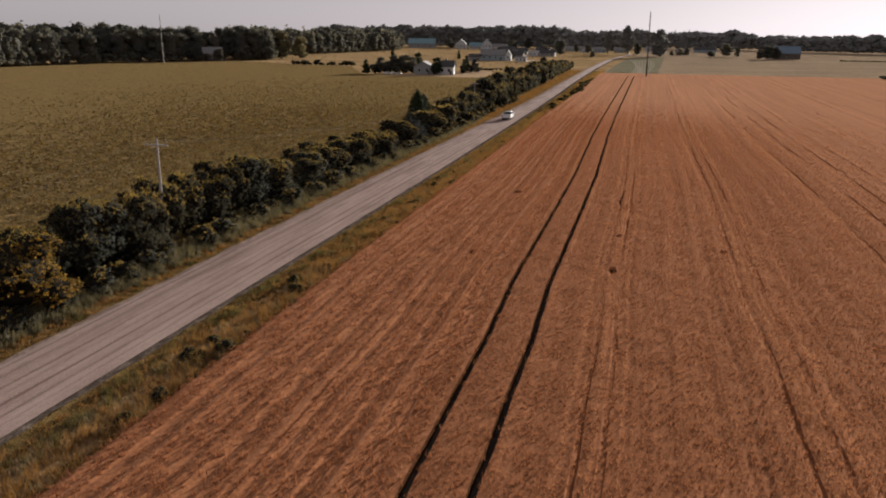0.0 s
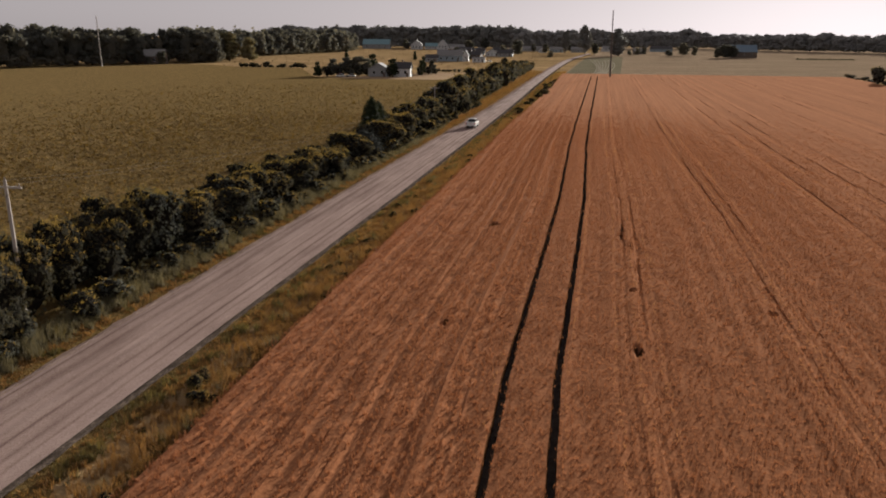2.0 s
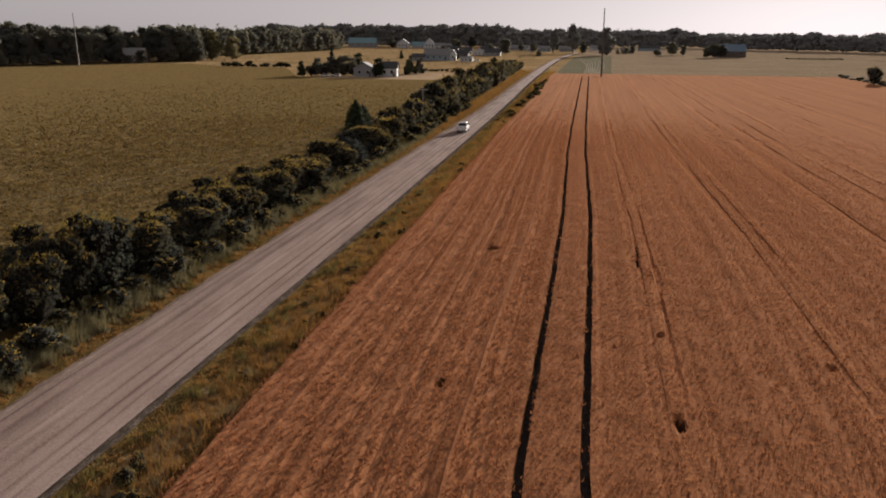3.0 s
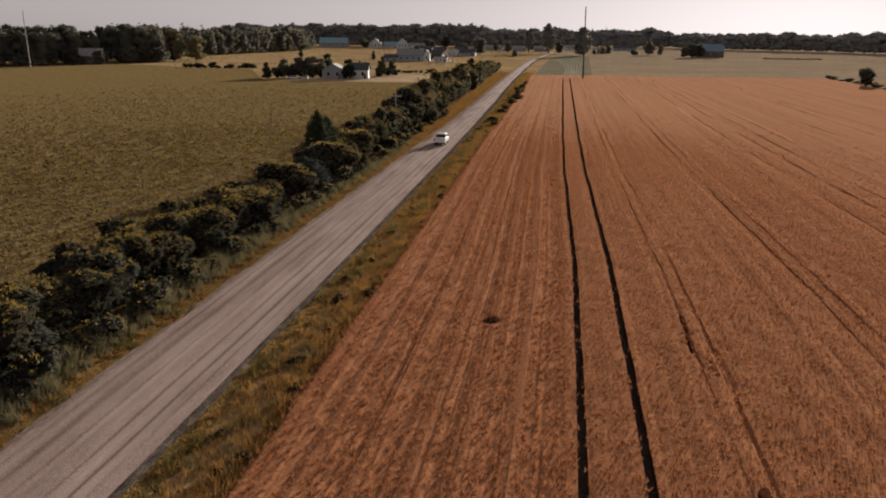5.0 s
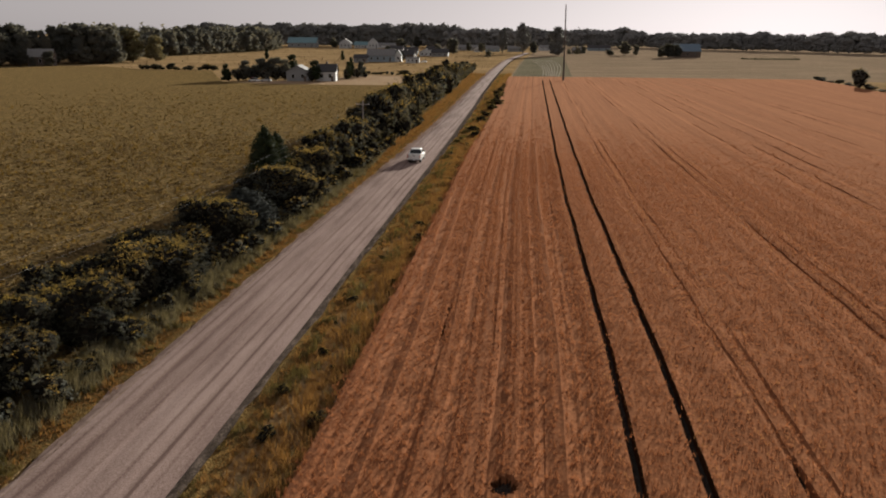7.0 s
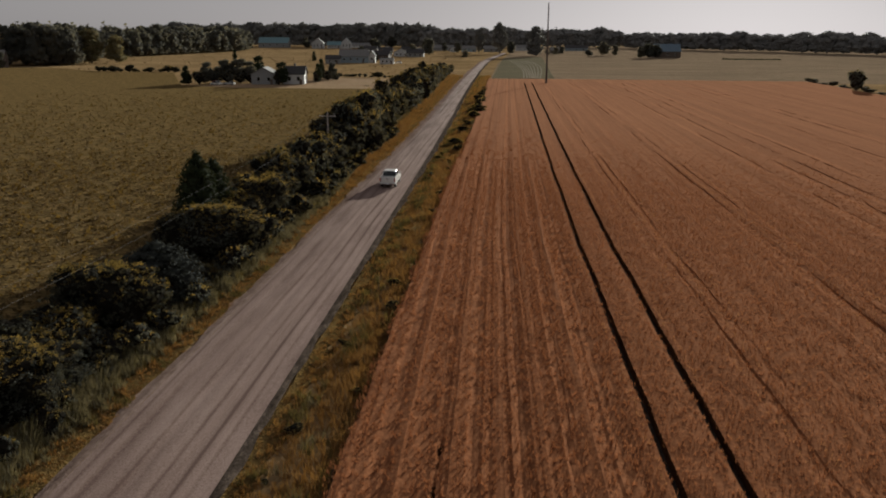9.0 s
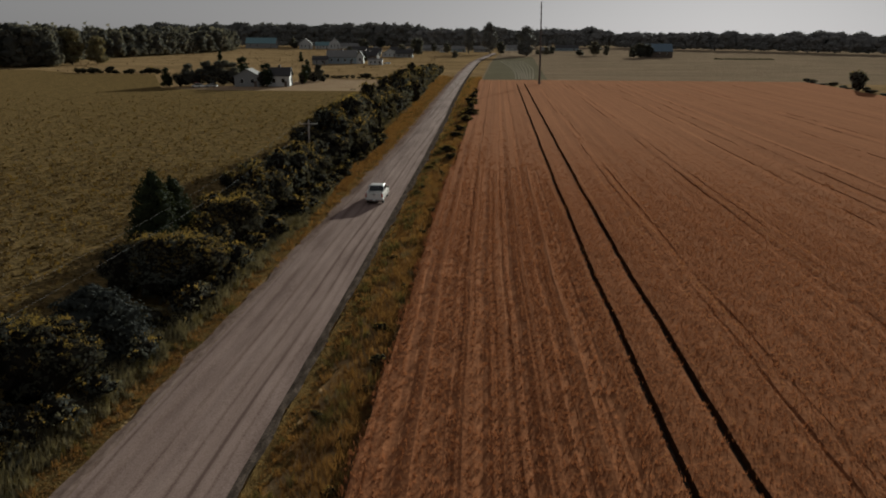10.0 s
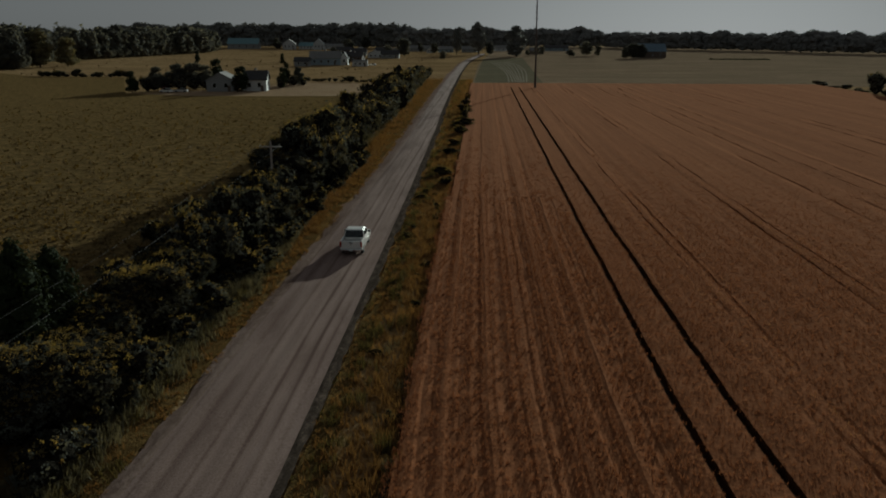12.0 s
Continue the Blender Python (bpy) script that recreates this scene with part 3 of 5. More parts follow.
plot("pasture", [(6, 412), (1200, 400), (1200, 1300), (20, 1300), (12, 840), (6, 600)], -0.2, M["pasture"], "pale green pasture beyond the wheat", "field")
plot("young_crop_field", [(6.5, 414), (34, 416), (40, 745), (8, 700)], -0.15, M["young_crop"], "darker green young crop in curving rows", "field")
plot("stubble_plot", [(-103, 351), (-80, 346), (-26, 352), (-18, 410), (-36, 412), (-66, 417), (-72, 385)], -0.1, M["tan"], "tan bare stubble plot beside the farmhouse", "field")
plot("bean_field", [(-14, -60), (-13.5, 220), (-17, 346), (-80, 344), (-104, 352), (-147, 441), (-190, 444), (-222, 470), (-248, 468), (-288, 404), (-299, 360), (-310, 300), (-330, 200), (-330, -60)], 0.2, M["bean_ground"], "yellow-green soybean field, ripening, flat and wide", "field")

rows_v, rows_f = [], []
for i in range(8):
    for j in range(24):
        q = j / 23
        y = 424 + 230 * q
        x = 24.5 + 3.0 * math.sin(q * 3.0) - 4 * q + (i - 3.5) * (1.1 + 1.1 * q) + 0.5 * math.sin(q * 6 + i * 0.7)
        rows_v += [(x - 0.3, y, -0.06), (x + 0.3, y, -0.06)]
        if j:
            n = len(rows_v)
            rows_f.append((n - 4, n - 3, n - 1, n - 2))
tagged(new("crop_rows", mesh_np("crop_rows", rows_v, rows_f, [M["row_gaps"]])), "pale curving wheel lines between the young crop rows", "crop rows", kind="stuff")

# the gravel road: crowned, rutted, with loose stones along both edges
ys = np.concatenate([np.arange(-80, 420, 1.5), np.arange(420, 862, 10)])
us = np.linspace(-3.5, 3.35, 43)
gy, gu = np.meshgrid(ys, us, indexing="ij")
rut = 0.008 * np.sin(gu * 4.2 + 0.4 * wander(gy, 3, 40)) - 0.03 * np.exp(-((gu - 1.55) / 0.16) ** 2) - 0.02 * np.exp(-((gu + 0.4) / 0.2) ** 2) - 0.02 * np.exp(-((gu + 2.2) / 0.2) ** 2)
v = np.stack([gu * worn(gy) + road_mid(gy), gy, 0.12 - 0.008 * gu ** 2 + rut + 0.008 * lattice(gu * 3, gy, 7, 9)], -1).reshape(-1, 3)
n = np.arange(len(v)).reshape(gy.shape)
f = np.stack([n[:-1, :-1], n[:-1, 1:], n[1:, 1:], n[1:, :-1]], -1).reshape(-1, 4)
road = tagged(new("road", mesh_np("road", v, f, [M["gravel"]], None, True)), "straight pale gravel road with long wheel ruts", "road", kind="structure")
for side in (-1, 1):
    inner = 3.35 if side > 0 else 3.5
    wide = 0.45 if side > 0 else 0.8
    us = np.linspace(inner, inner + wide, 8)
    gy, gu = np.meshgrid(ys, us, indexing="ij")
    edge = 1 + (0.3 * wander(gy, 11 + side, 3.0) + 0.25 * wander(gy, 17 + side, 0.9)) * (gu - inner) / wide
    z = 0.02 - (gu - inner) * 0.2 + 0.05 * np.exp(-((gu - inner - 0.25) / 0.2) ** 2) + 0.02 * lattice(gu * 2, gy, 5, 2.5)
    v = np.stack([side * (inner * worn(gy) + (gu - inner) * edge * (1 + 3.2 * (1 - worn(gy)))) + road_mid(gy), gy, z], -1).reshape(-1, 3)
    n = np.arange(len(v)).reshape(gy.shape)
    f = np.stack([n[:-1, :-1], n[:-1, 1:], n[1:, 1:], n[1:, :-1]], -1).reshape(-1, 4)
    tagged(new("road_shoulder", mesh_np("road_shoulder", v, f if side > 0 else f[:, ::-1], [M["loose" if side > 0 else "gravel_edge"]], None, True)), "loose dark grey gravel thrown to the road's edge", "road shoulder", kind="structure")

# verge ground on both sides
ys = np.arange(-80, 440, 1.0)
for name, a, b in (("verge_right", lambda y: road_mid(y) + 3.7, lambda y: field_left(y) + 0.4), ("verge_left", lambda y: road_mid(y) - 16, lambda y: road_mid(y) - 4.2)):
    gy, gu = np.meshgrid(ys, np.linspace(0, 1, 12), indexing="ij")
    z = -0.12 - 0.18 * np.sin(gu * 3.14) * (1 if name == "verge_right" else 0.4) + 0.05 * lattice(gu * 9, gy, 3, 4)
    v = np.stack([a(gy) + (b(gy) - a(gy)) * gu, gy, z], -1).reshape(-1, 3)
    n = np.arange(len(v)).reshape(gy.shape)
    f = np.stack([n[:-1, :-1], n[:-1, 1:], n[1:, 1:], n[1:, :-1]], -1).reshape(-1, 4)
    tagged(new(name, mesh_np(name, v, f, [M["verge_soil"]], None, True)), "brown earth and thatch under the roadside grass", "verge", kind="structure")

# ---- the wheat field ----
# tracks: offset from the first wheel track, half width, depth (1 is down to the soil)
TRACKS = [(0.0, 0.18, 1.0), (2.95, 0.19, 1.0), (7.0, 0.14, 0.16), (8.15, 0.16, 0.22), (17.6, 0.2, 0.2), (19.1, 0.18, 0.17), (30.4, 0.21, 0.2), (34.2, 0.24, 0.24), (37.4, 0.22, 0.2), (41, 0.24, 0.16), (-4.2, 0.14, 0.08), (-7.2, 0.17, 0.09), (-10.3, 0.16, 0.11), (-13, 0.16, 0.08), (52.5, 0.26, 0.17), (60, 0.29, 0.15), (63, 0.29, 0.15), (80, 0.29, 0.12), (92, 0.29, 0.13)]
# thin or beaten-down spots: x, y, half width, half length
HOLES = [(17.55, 92.4, 0.55, 0.75), (31.0, 62.4, 0.3, 0.9), (18.3, 64.6, 0.4, 0.3), (30.3, 90.5, 0.14, 1.6), (30.45, 94.0, 0.15, 2.2), (31.15, 87.3, 0.14, 1.6), (13.1, 104.5, 0.06, 2.6), (12.8, 111.0, 0.055, 3.0), (30.9, 74.0, 0.2, 0.6), (40.5, 71.0, 0.35, 0.3), (24.9, 133.0, 0.8, 0.06)]
PALE = [(6.2, 0.35), (7.6, 0.35), (9.0, 0.25), (16.9, 0.3), (18.3, 0.45), (20.0, 0.3), (29.7, 0.4), (33.3, 0.5), (35.2, 0.4), (36.6, 0.4), (38.2, 0.4), (41.8, 0.5), (-0.5, 0.25), (3.5, 0.25), (51.6, 0.6), (61.5, 0.9)]


def crop_drop(u, x, y):
    """How far the crop is beaten down, 0 to 1."""
    out = np.zeros_like(x)
    for at, half, depth in TRACKS:
        plain_track = depth == 1
        shift = 0 if plain_track else 0.10 * wander(y, int(at * 7) + 100, 7.0)
        soft = 1.02 if plain_track else 1 + 0.25 * wander(y, int(at * 3) + 5, 2.2)
        strong = depth if depth == 1 else depth * np.clip(0.75 + 0.9 * wander(y, int(at * 5) + 31, 14.0), 0, 1.2)
        out = np.maximum(out, strong * (np.abs(u - at - shift) < half * soft) * (y < 386))
    for hx, hy, hw, hl in HOLES:
        far = (((x - hx) / hw) ** 2 + ((y - hy) / hl) ** 2) * (1 + 0.5 * lattice(x, y, 55, 0.7))
        out = np.maximum(out, np.clip(1.3 * (1 - far), 0, 0.95))
    return out


def rowed(u, y):
    """How plainly the drill rows show: strongest beside the verge, in broad strips elsewhere."""
    return np.clip(np.where(u < -1, 0.95, 0.3) + 0.45 * wander(u, 45, 5.0), 0, 1)


def pale_strip(u, y):
    """The riper strips, thinning out and coming back along the rows."""
    out = np.zeros(u.shape, bool)
    for at, half in PALE:
        out |= np.abs(u - at - 0.12 * wander(y, int(at * 9) + 400, 9.0)) < half * 0.6 * (0.7 + 0.7 * wander(y, int(at * 11) + 500, 23.0))
    return out


def canopy_patch(name, us, ys):
    gy, gu = np.meshgrid(ys, us, indexing="ij")
    x = np.maximum(tram(gy) + gu, field_left(gy) + 0.3 * wander(gy, 21, 1.6))
    z = 0.47 - 0.05 * (x - tram(gy) < -0.6) + (0.02 + 0.05 * rowed(x - tram(gy), gy) + 0.05 * (x - tram(gy) < -1)) * wander(x - tram(gy) + 0.1 * wander(gy, 14, 20.0), 15, 0.35) + 0.03 * lattice(x, gy * 0.4, 13, 5.0)
    drop = crop_drop(x - tram(gy), x, gy)
    z = z - drop * (z + 0.02)
    z = np.where(x <= field_left(gy) + 0.2, -0.1, z)
    v = np.stack([x, gy, z], -1).reshape(-1, 3)
    n = np.arange(len(v)).reshape(gy.shape)
    f = np.stack([n[:-1, :-1], n[:-1, 1:], n[1:, 1:], n[1:, :-1]], -1).reshape(-1, 4)
    # by mean height: soil lowest, a darker brown above it, then the canopy
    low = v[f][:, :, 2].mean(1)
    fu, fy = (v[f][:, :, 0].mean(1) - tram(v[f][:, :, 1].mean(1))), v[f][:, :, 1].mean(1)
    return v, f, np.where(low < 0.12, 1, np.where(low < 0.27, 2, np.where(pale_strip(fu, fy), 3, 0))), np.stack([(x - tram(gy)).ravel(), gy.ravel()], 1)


near_us = np.unique(np.round(np.concatenate([np.arange(-17, -1, 0.16), np.arange(-1, 22, 0.26), np.arange(-6.8, -5.1, 0.11), np.arange(12, 46, 0.75)] + [np.array([at - h - 0.06, at - h, at, at + h, at + h + 0.06]) for at, h, d in TRACKS if at < 46]), 3))
far_us = np.unique(np.concatenate([np.arange(46, 140, 2.5)] + [np.array([at - h - 0.1, at - h, at + h, at + h + 0.1]) for at, h, d in TRACKS if at > 46]))
va, fa, ia, ua = canopy_patch("near", near_us, np.unique(np.concatenate([np.arange(-40, 20, 2.0), np.arange(20, 170, 0.4), np.arange(91.4, 93.5, 0.11), np.arange(170, 200.1, 0.8)])))
mid_us = np.unique(np.round(np.concatenate([np.arange(-19, 46.1, 0.9)] + [np.array([at - h - 0.06, at - h, at + h, at + h + 0.06]) for at, h, d in TRACKS if at < 46]), 3))
vb, fb, ib, ub = canopy_patch("mid", mid_us, np.arange(199.5, 413, 1.7))
vc, fc, ic, uc = canopy_patch("side", np.concatenate([[45.5], far_us]), np.arange(-40, 413, 2.5))
keep = vc[fc][:, :, 0].max(1) < np.where(vc[fc][:, :, 1].mean(1) > 330, 136.5, 127 + (vc[fc][:, :, 1].mean(1) + 40) * 0.024)
fc, ic = fc[keep], ic[keep]
wheat = tagged(new("wheat_field", mesh_np("wheat_field", np.concatenate([va, vb, vc]), np.concatenate([fa, fb + len(va), fc + len(va) + len(vb)]), [M["canopy"], M["soil"], M["low_crop"], M["pale_canopy"]], np.concatenate([ia, ib, ic]), uv=np.concatenate([ua, ub, uc]))), "ripe reddish-brown wheat field with two dark wheel tracks", "field", kind="structure")


r = np.random.default_rng(9)
gy, gu = np.meshgrid(np.arange(-10, 412, 0.34), np.arange(-17, 116, 0.27), indexing="ij")
u, y = (gu + r.normal(0, 0.045, gu.shape)).ravel(), (gy + r.uniform(-0.18, 0.18, gy.shape)).ravel()
x = tram(y) + u
# plants stand closer where the path comes near, in a smooth falling off
off = np.hypot(np.maximum(y - 138, 0) * 0.8, np.maximum(u - 8 - 0.12 * np.maximum(90 - y, 0), 0) * 1.5)
apart = np.clip(0.012 * off, 0.36, 1.25) / 0.36
drop = crop_drop(u, x, y)
keep = r.uniform(0, 1, x.shape) < (0.86 + (0.2 + 0.6 * rowed(u, y)) * wander(u + 0.1 * wander(y, 14, 20.0), 15, 0.35) + 0.2 * lattice(x, y * 0.35, 23, 0.6)) / apart ** 1.5 * np.clip((130 - off) / 90, 0, 1) * np.clip((y - 8) / 20, 0, 1)
for at, half, depth in TRACKS[:2]:
    keep &= np.abs(u - at) > half + 0.05
row = np.round(gu.ravel() / 0.27).astype(int)
thin = np.sin(row * 12.9898) * 43758.5453
thin = thin - np.floor(thin)
keep &= r.uniform(0, 1, x.shape) > 0.75 * rowed(u, y) * np.clip((thin - 0.62) * 4, 0, 1) * (np.sin(y * 0.11 + row * 1.7) + 0.5 * np.sin(y * 0.37 + row) > -0.3)
keep &= (r.uniform(0, 1, x.shape) > drop * 1.25) & (drop < 0.85) & (x > field_left(y) + 0.3 * wander(y, 21, 1.6) + 0.05) & (x < np.where(y > 330, 136, 126 + (y + 40) * 0.024))
x, y, u, apart, drop, off = x[keep], y[keep], u[keep], apart[keep], drop[keep], off[keep]
tall = (0.27 + 0.05 * lattice(x, y * 0.4, 13, 5.0)) * (1 - 0.8 * drop) * np.clip(1.2 - off / 110, 0.3, 1)
EACH = 6
v, f = blades(np.stack([x, y], 1), 0.4 - 0.3 * drop, tall, 0.05 * apart ** 0.62, 0.4, EACH, 59)
ripe = pale_strip(u, y)
ripe &= r.uniform(0, 1, len(x)) < 0.6
k = Nodes("pale_wheat")
M["pale_wheat"] = k.leaf(k.ramp(k.island(), (0.1, (0.29, 0.12, 0.046)), (0.6, (0.38, 0.168, 0.066)), (1.0, (0.45, 0.22, 0.093))), (0.46, 0.22, 0.087), 0.22, 0.65, 0.05, STRAW)
tagged(new("wheat_plants", mesh_np("wheat_plants", v, f, [M["wheat"], M["pale_wheat"]], np.repeat(ripe.astype(int), EACH), uv=np.repeat(np.stack([u, y], 1), EACH * 3, 0))), "reddish-brown ripe wheat ears standing in drill rows", "wheat", kind="stuff")

# ---- soybean plants ----
vs, fs, count = [], [], 0
for x0, x1, y0, y1, step, size, seed in ((-60, -14, -30, 200, 0.58, 0.23, 1), (-100, -40, -30, 190, 0.95, 0.34, 2), (-150, -15, 110, 330, 1.4, 0.33, 3)):
    r = np.random.default_rng(700 + seed)
    gx, gy = np.meshgrid(np.arange(x0, x1, step), np.arange(y0, y1, step))
    x, y = (gx + r.normal(0, step * 0.28, gx.shape)).ravel(), (gy + r.normal(0, step * 0.28, gx.shape)).ravel()
    ok = (r.uniform(0, 1, x.shape) < (0.8 + 0.35 * lattice(x, y, 71, 9.0)) * np.clip((x + 66) / 24 if seed == 1 else np.minimum((x + 104) / 40, (-36 - x) / 24) if seed == 2 else (x + 150) / 60, 0, 1) * np.clip(((y + 30) / 50 if seed < 3 else np.minimum((y - 110) / 90, (340 - y) / 150)), 0, 1) * np.clip((240 - y) / 110 if seed < 3 else 1, 0, 1)) & (y < 344 + np.clip((-x - 80) * 1.4, 0, 95)) & (y < 470 + (x + 252) * 1.75)
    x, y = x[ok], y[ok]
    at = np.stack([np.repeat(x, 3), np.repeat(y, 3), np.full(len(x) * 3, 0.36)], 1) + r.normal(0, 1, (len(x) * 3, 3)) * np.array([size * 0.5, size * 0.5, 0.09])
    v, f = cards(at, np.tile([0.0, -0.1, 0.8], (len(at), 1)), size, 800 + seed)
    vs.append(v), fs.append(f + count)
    count += len(v)
tagged(new("soybean_plants", mesh_np("soybean_plants", np.concatenate(vs), np.concatenate(fs), [M["beans"]])), "yellow-green soybean plants covering the field", "soybeans", kind="stuff")

row_x = curve_along([(0, 0), (230, 0), (320, -2), (450, -6)])       # the hedge draws away from the road further on


# ---- roadside grass and weeds ----
def strip_of_tufts(inner, outer, y0, y1, per_metre2, seed):
    r = np.random.default_rng(seed)
    y = r.uniform(y0, y1, int((y1 - y0) * 5 * per_metre2))
    q = r.uniform(0, 1, len(y))
    return np.stack([inner(y) + (outer(y) - inner(y)) * q, y], 1), q


def grass(name, pieces, label, category):
    vs, fs, idx, count = [], [], [], 0
    for xy, z, h, w, lean, each, seed, which in pieces:
        v, f = blades(xy, z, h, w, lean, each, seed)
        vs.append(v), fs.append(f + count), idx.append(np.repeat(which, each))
        count += len(v)
    tagged(new(name, mesh_np(name, np.concatenate(vs), np.concatenate(fs), [M["grass"], M["green_grass"], M["weed"]], np.concatenate(idx))), label, category, kind="stuff")


pieces = []
for y0, y1, dense, w, each, seed in ((-20, 16, 5, 0.05, 6, 4), (16, 130, 17, 0.04, 7, 1), (130, 220, 11, 0.06, 6, 2), (220, 440, 4.5, 0.12, 5, 3)):
    xy, q = strip_of_tufts(lambda y: road_mid(y) + 3.55 * worn(y) ** 0.5 + 0.22 * wander(y, 61, 1.5), lambda y: field_left(y) + 0.45, y0, y1, dense, seed)
    patch = lattice(xy[:, 0] * 1.2, xy[:, 1], 81, 7.0) + 0.5 * lattice(xy[:, 0], xy[:, 1], 82, 2.2)
    h = (0.24 + 0.46 * np.clip(q * 1.4, 0, 1) + 0.24 * patch) * np.clip(0.3 + q * 5, 0.3, 1)
    which = np.where(patch + 0.4 * np.sin(q * 6) > 0.68, 1, 0)
    which = np.where((lattice(xy[:, 0], xy[:, 1], 83, 5.0) > 0.9) & (q > 0.35), 2, which)
    pieces.append((xy, -0.22, np.clip(h, 0.12, 1.1), w, 0.5, each, 900 + seed, which))
grass("roadside_grass", pieces, "dry orange and green grass and weeds beside the wheat", "grass")
pieces = []
for y0, y1, dense, w, each, seed in ((-20, 22, 4, 0.05, 6, 10), (22, 140, 15, 0.05, 6, 11), (140, 230, 9, 0.07, 5, 12), (230, 450, 3.5, 0.13, 5, 13)):
    xy, q = strip_of_tufts(lambda y: road_mid(y) - 4.25 * worn(y) ** 0.4 - 0.25 * wander(y, 62, 2.0), lambda y: road_mid(y) - 7.8 + row_x(y), y0, y1, dense, seed)
    patch = lattice(xy[:, 0] * 1.2, xy[:, 1], 84, 8.0)
    tall = np.clip((q - 0.22 - 0.12 * lattice(xy[:, 0] * 0.5, xy[:, 1], 88, 2.5)) * 2.0, 0, 1)
    h = 0.16 + 0.14 * patch + tall * np.clip(1.6 - xy[:, 1] / 200, 0.25, 1.0) * (1 + 0.4 * lattice(xy[:, 0], xy[:, 1], 86, 3.0))
    which = np.where(tall > 0.25, np.where(lattice(xy[:, 0], xy[:, 1], 87, 3.5) > 0.8, 1, 2), np.where(patch > 0.6, 1, 0))
    which = np.where(xy[:, 1] > 150 + 60 * q, 0, which)
    pieces.append((xy, -0.15, np.clip(h, 0.1, 1.5), w, 0.45, each, 950 + seed, which))
grass("hedge_foot_weeds", pieces, "short dry grass rising to grey-green weeds along the hedge", "weeds")


# ---- hedge, shrubs and trees ----
def shrub_meshes(kind, w, d, h, leaves, size, seed, lumps=16, low=0.0):
    r = np.random.default_rng(seed)
    v, f, inner = sprays(lumpy(r, w, d, h, lumps, low), leaves // 10, 10, size, seed, core=0.93, spread=size * 0.85, sunlit_cut=-0.2 if size < 0.15 else 0.25)
    crown_me = mesh_np(kind + "_crown", v, f, [M["hedge"], M["core_shade"], M["sunlit_vine"]], inner)
    bm = bmesh.new()
    for n in range(5):
        a = r.uniform(0, 6.28)
        foot = (0.25 * math.cos(a), 0.25 * math.sin(a), -0.25)
        top = (w * 0.22 * math.cos(a), d * 0.22 * math.sin(a), h * r.uniform(0.5, 0.7))
        rod(foot, top, 0.09, 0.03, 5, bm)
    stem_me = bpy.data.meshes.new(kind + "_stems")
    bm.to_mesh(stem_me)
    bm.free()
    stem_me.materials.append(M["bark"])
    return crown_me, stem_me


TINTED = {}


def shrub(name, meshes, m, label, category, group="", leaf=None):
    """A many-stemmed shrub: stems and crown."""
    ob = empty(name, m, label, category, group)
    body = attach("crown", meshes[0], ob)
    attach("stems", meshes[1], ob)
    if leaf is not None:
        key = (meshes[0].name, leaf.name)
        if key not in TINTED:
            TINTED[key] = meshes[0].copy()
            TINTED[key].materials[0] = leaf
        body.data = TINTED[key]
    return ob


rs = random.Random(5)
NEAR = [shrub_meshes("shrub", 6.5, 6.5, 6.2, 8600, 0.1, 20 + i, 10) for i in range(5)]
MIDDLE = [shrub_meshes("mid_shrub", 6.5, 6.5, 6.2, 2700, 0.165, 30 + i, 9) for i in range(4)]
FAR = [shrub_meshes("far_shrub", 6.5, 6.5, 6.2, 1000, 0.32, 40 + i, 6) for i in range(3)]
LOW = [shrub_meshes("low_shrub", 3.0, 3.0, 2.2, 600, 0.14, 60 + i, 5) for i in range(3)]
HEDGE = "overgrown hedge along the road"
crest = curve_along([(30, 6.2), (50, 6.5), (60, 6.8), (75, 6.5), (82, 5.2), (87, 4.6), (92, 5.3), (104, 5.3), (110, 4.3), (115, 5.2), (121, 4.2), (130, 4.2), (134, 2.8), (138, 2.8), (141, 5.4), (147, 4.3), (153, 5.4), (161, 4.6), (165, 6.6), (175, 7.0), (186, 5.9), (195, 6.8), (202, 9.6), (225, 10.4), (245, 8.0), (270, 7.4), (295, 9.4), (320, 10.0), (345, 8.4), (400, 7.2), (450, 6.0)])
y = 31.0
while y < 446:
    kits = FAR if y > 240 else MIDDLE if y > 168 else NEAR
    kit, tall = rs.choice(kits), float(crest(y)) * (rs.uniform(0.84, 1.1) if y < 200 else rs.uniform(0.62, 1.12)) / 6.0
    grey = rs.random() < 0.22
    if not (133 < y < 140 or abs(y - 126) < 3):
        wide = rs.uniform(0.62, 0.9) * (1.35 if y > 195 else 1.0)
        ob = shrub("hedge_shrub", kit, pose(-9.9 + row_x(y) + rs.uniform(-0.7, 0.6), y, -0.1, 0, 0, rs.uniform(0, 360)), "grey-green willow-like shrub in the roadside hedge" if grey else "dense dark green vine-covered shrub in the roadside hedge", "shrub", HEDGE, M["grey_leaf"] if grey else None)
        ob.scale = (wide, wide, tall)
    if rs.random() < 0.75:
        wide, tall = rs.uniform(0.65, 0.95) * (1.3 if y > 195 else 1.0), float(crest(y)) * rs.uniform(0.7, 1.0) / 6.2
        ob = shrub("hedge_shrub", rs.choice(MIDDLE if kits is NEAR else kits), pose(-12.8 + row_x(y) + rs.uniform(-0.6, 0.6), y + rs.uniform(-1, 2), -0.1, 0, 0, rs.uniform(0, 360)), "dense dark green shrub at the hedge's field side", "shrub", HEDGE)
        ob.scale = (wide, wide, tall)
    y += rs.uniform(2.4, 4.2) if y < 190 else rs.uniform(3.4, 6.2)
y = 30.0
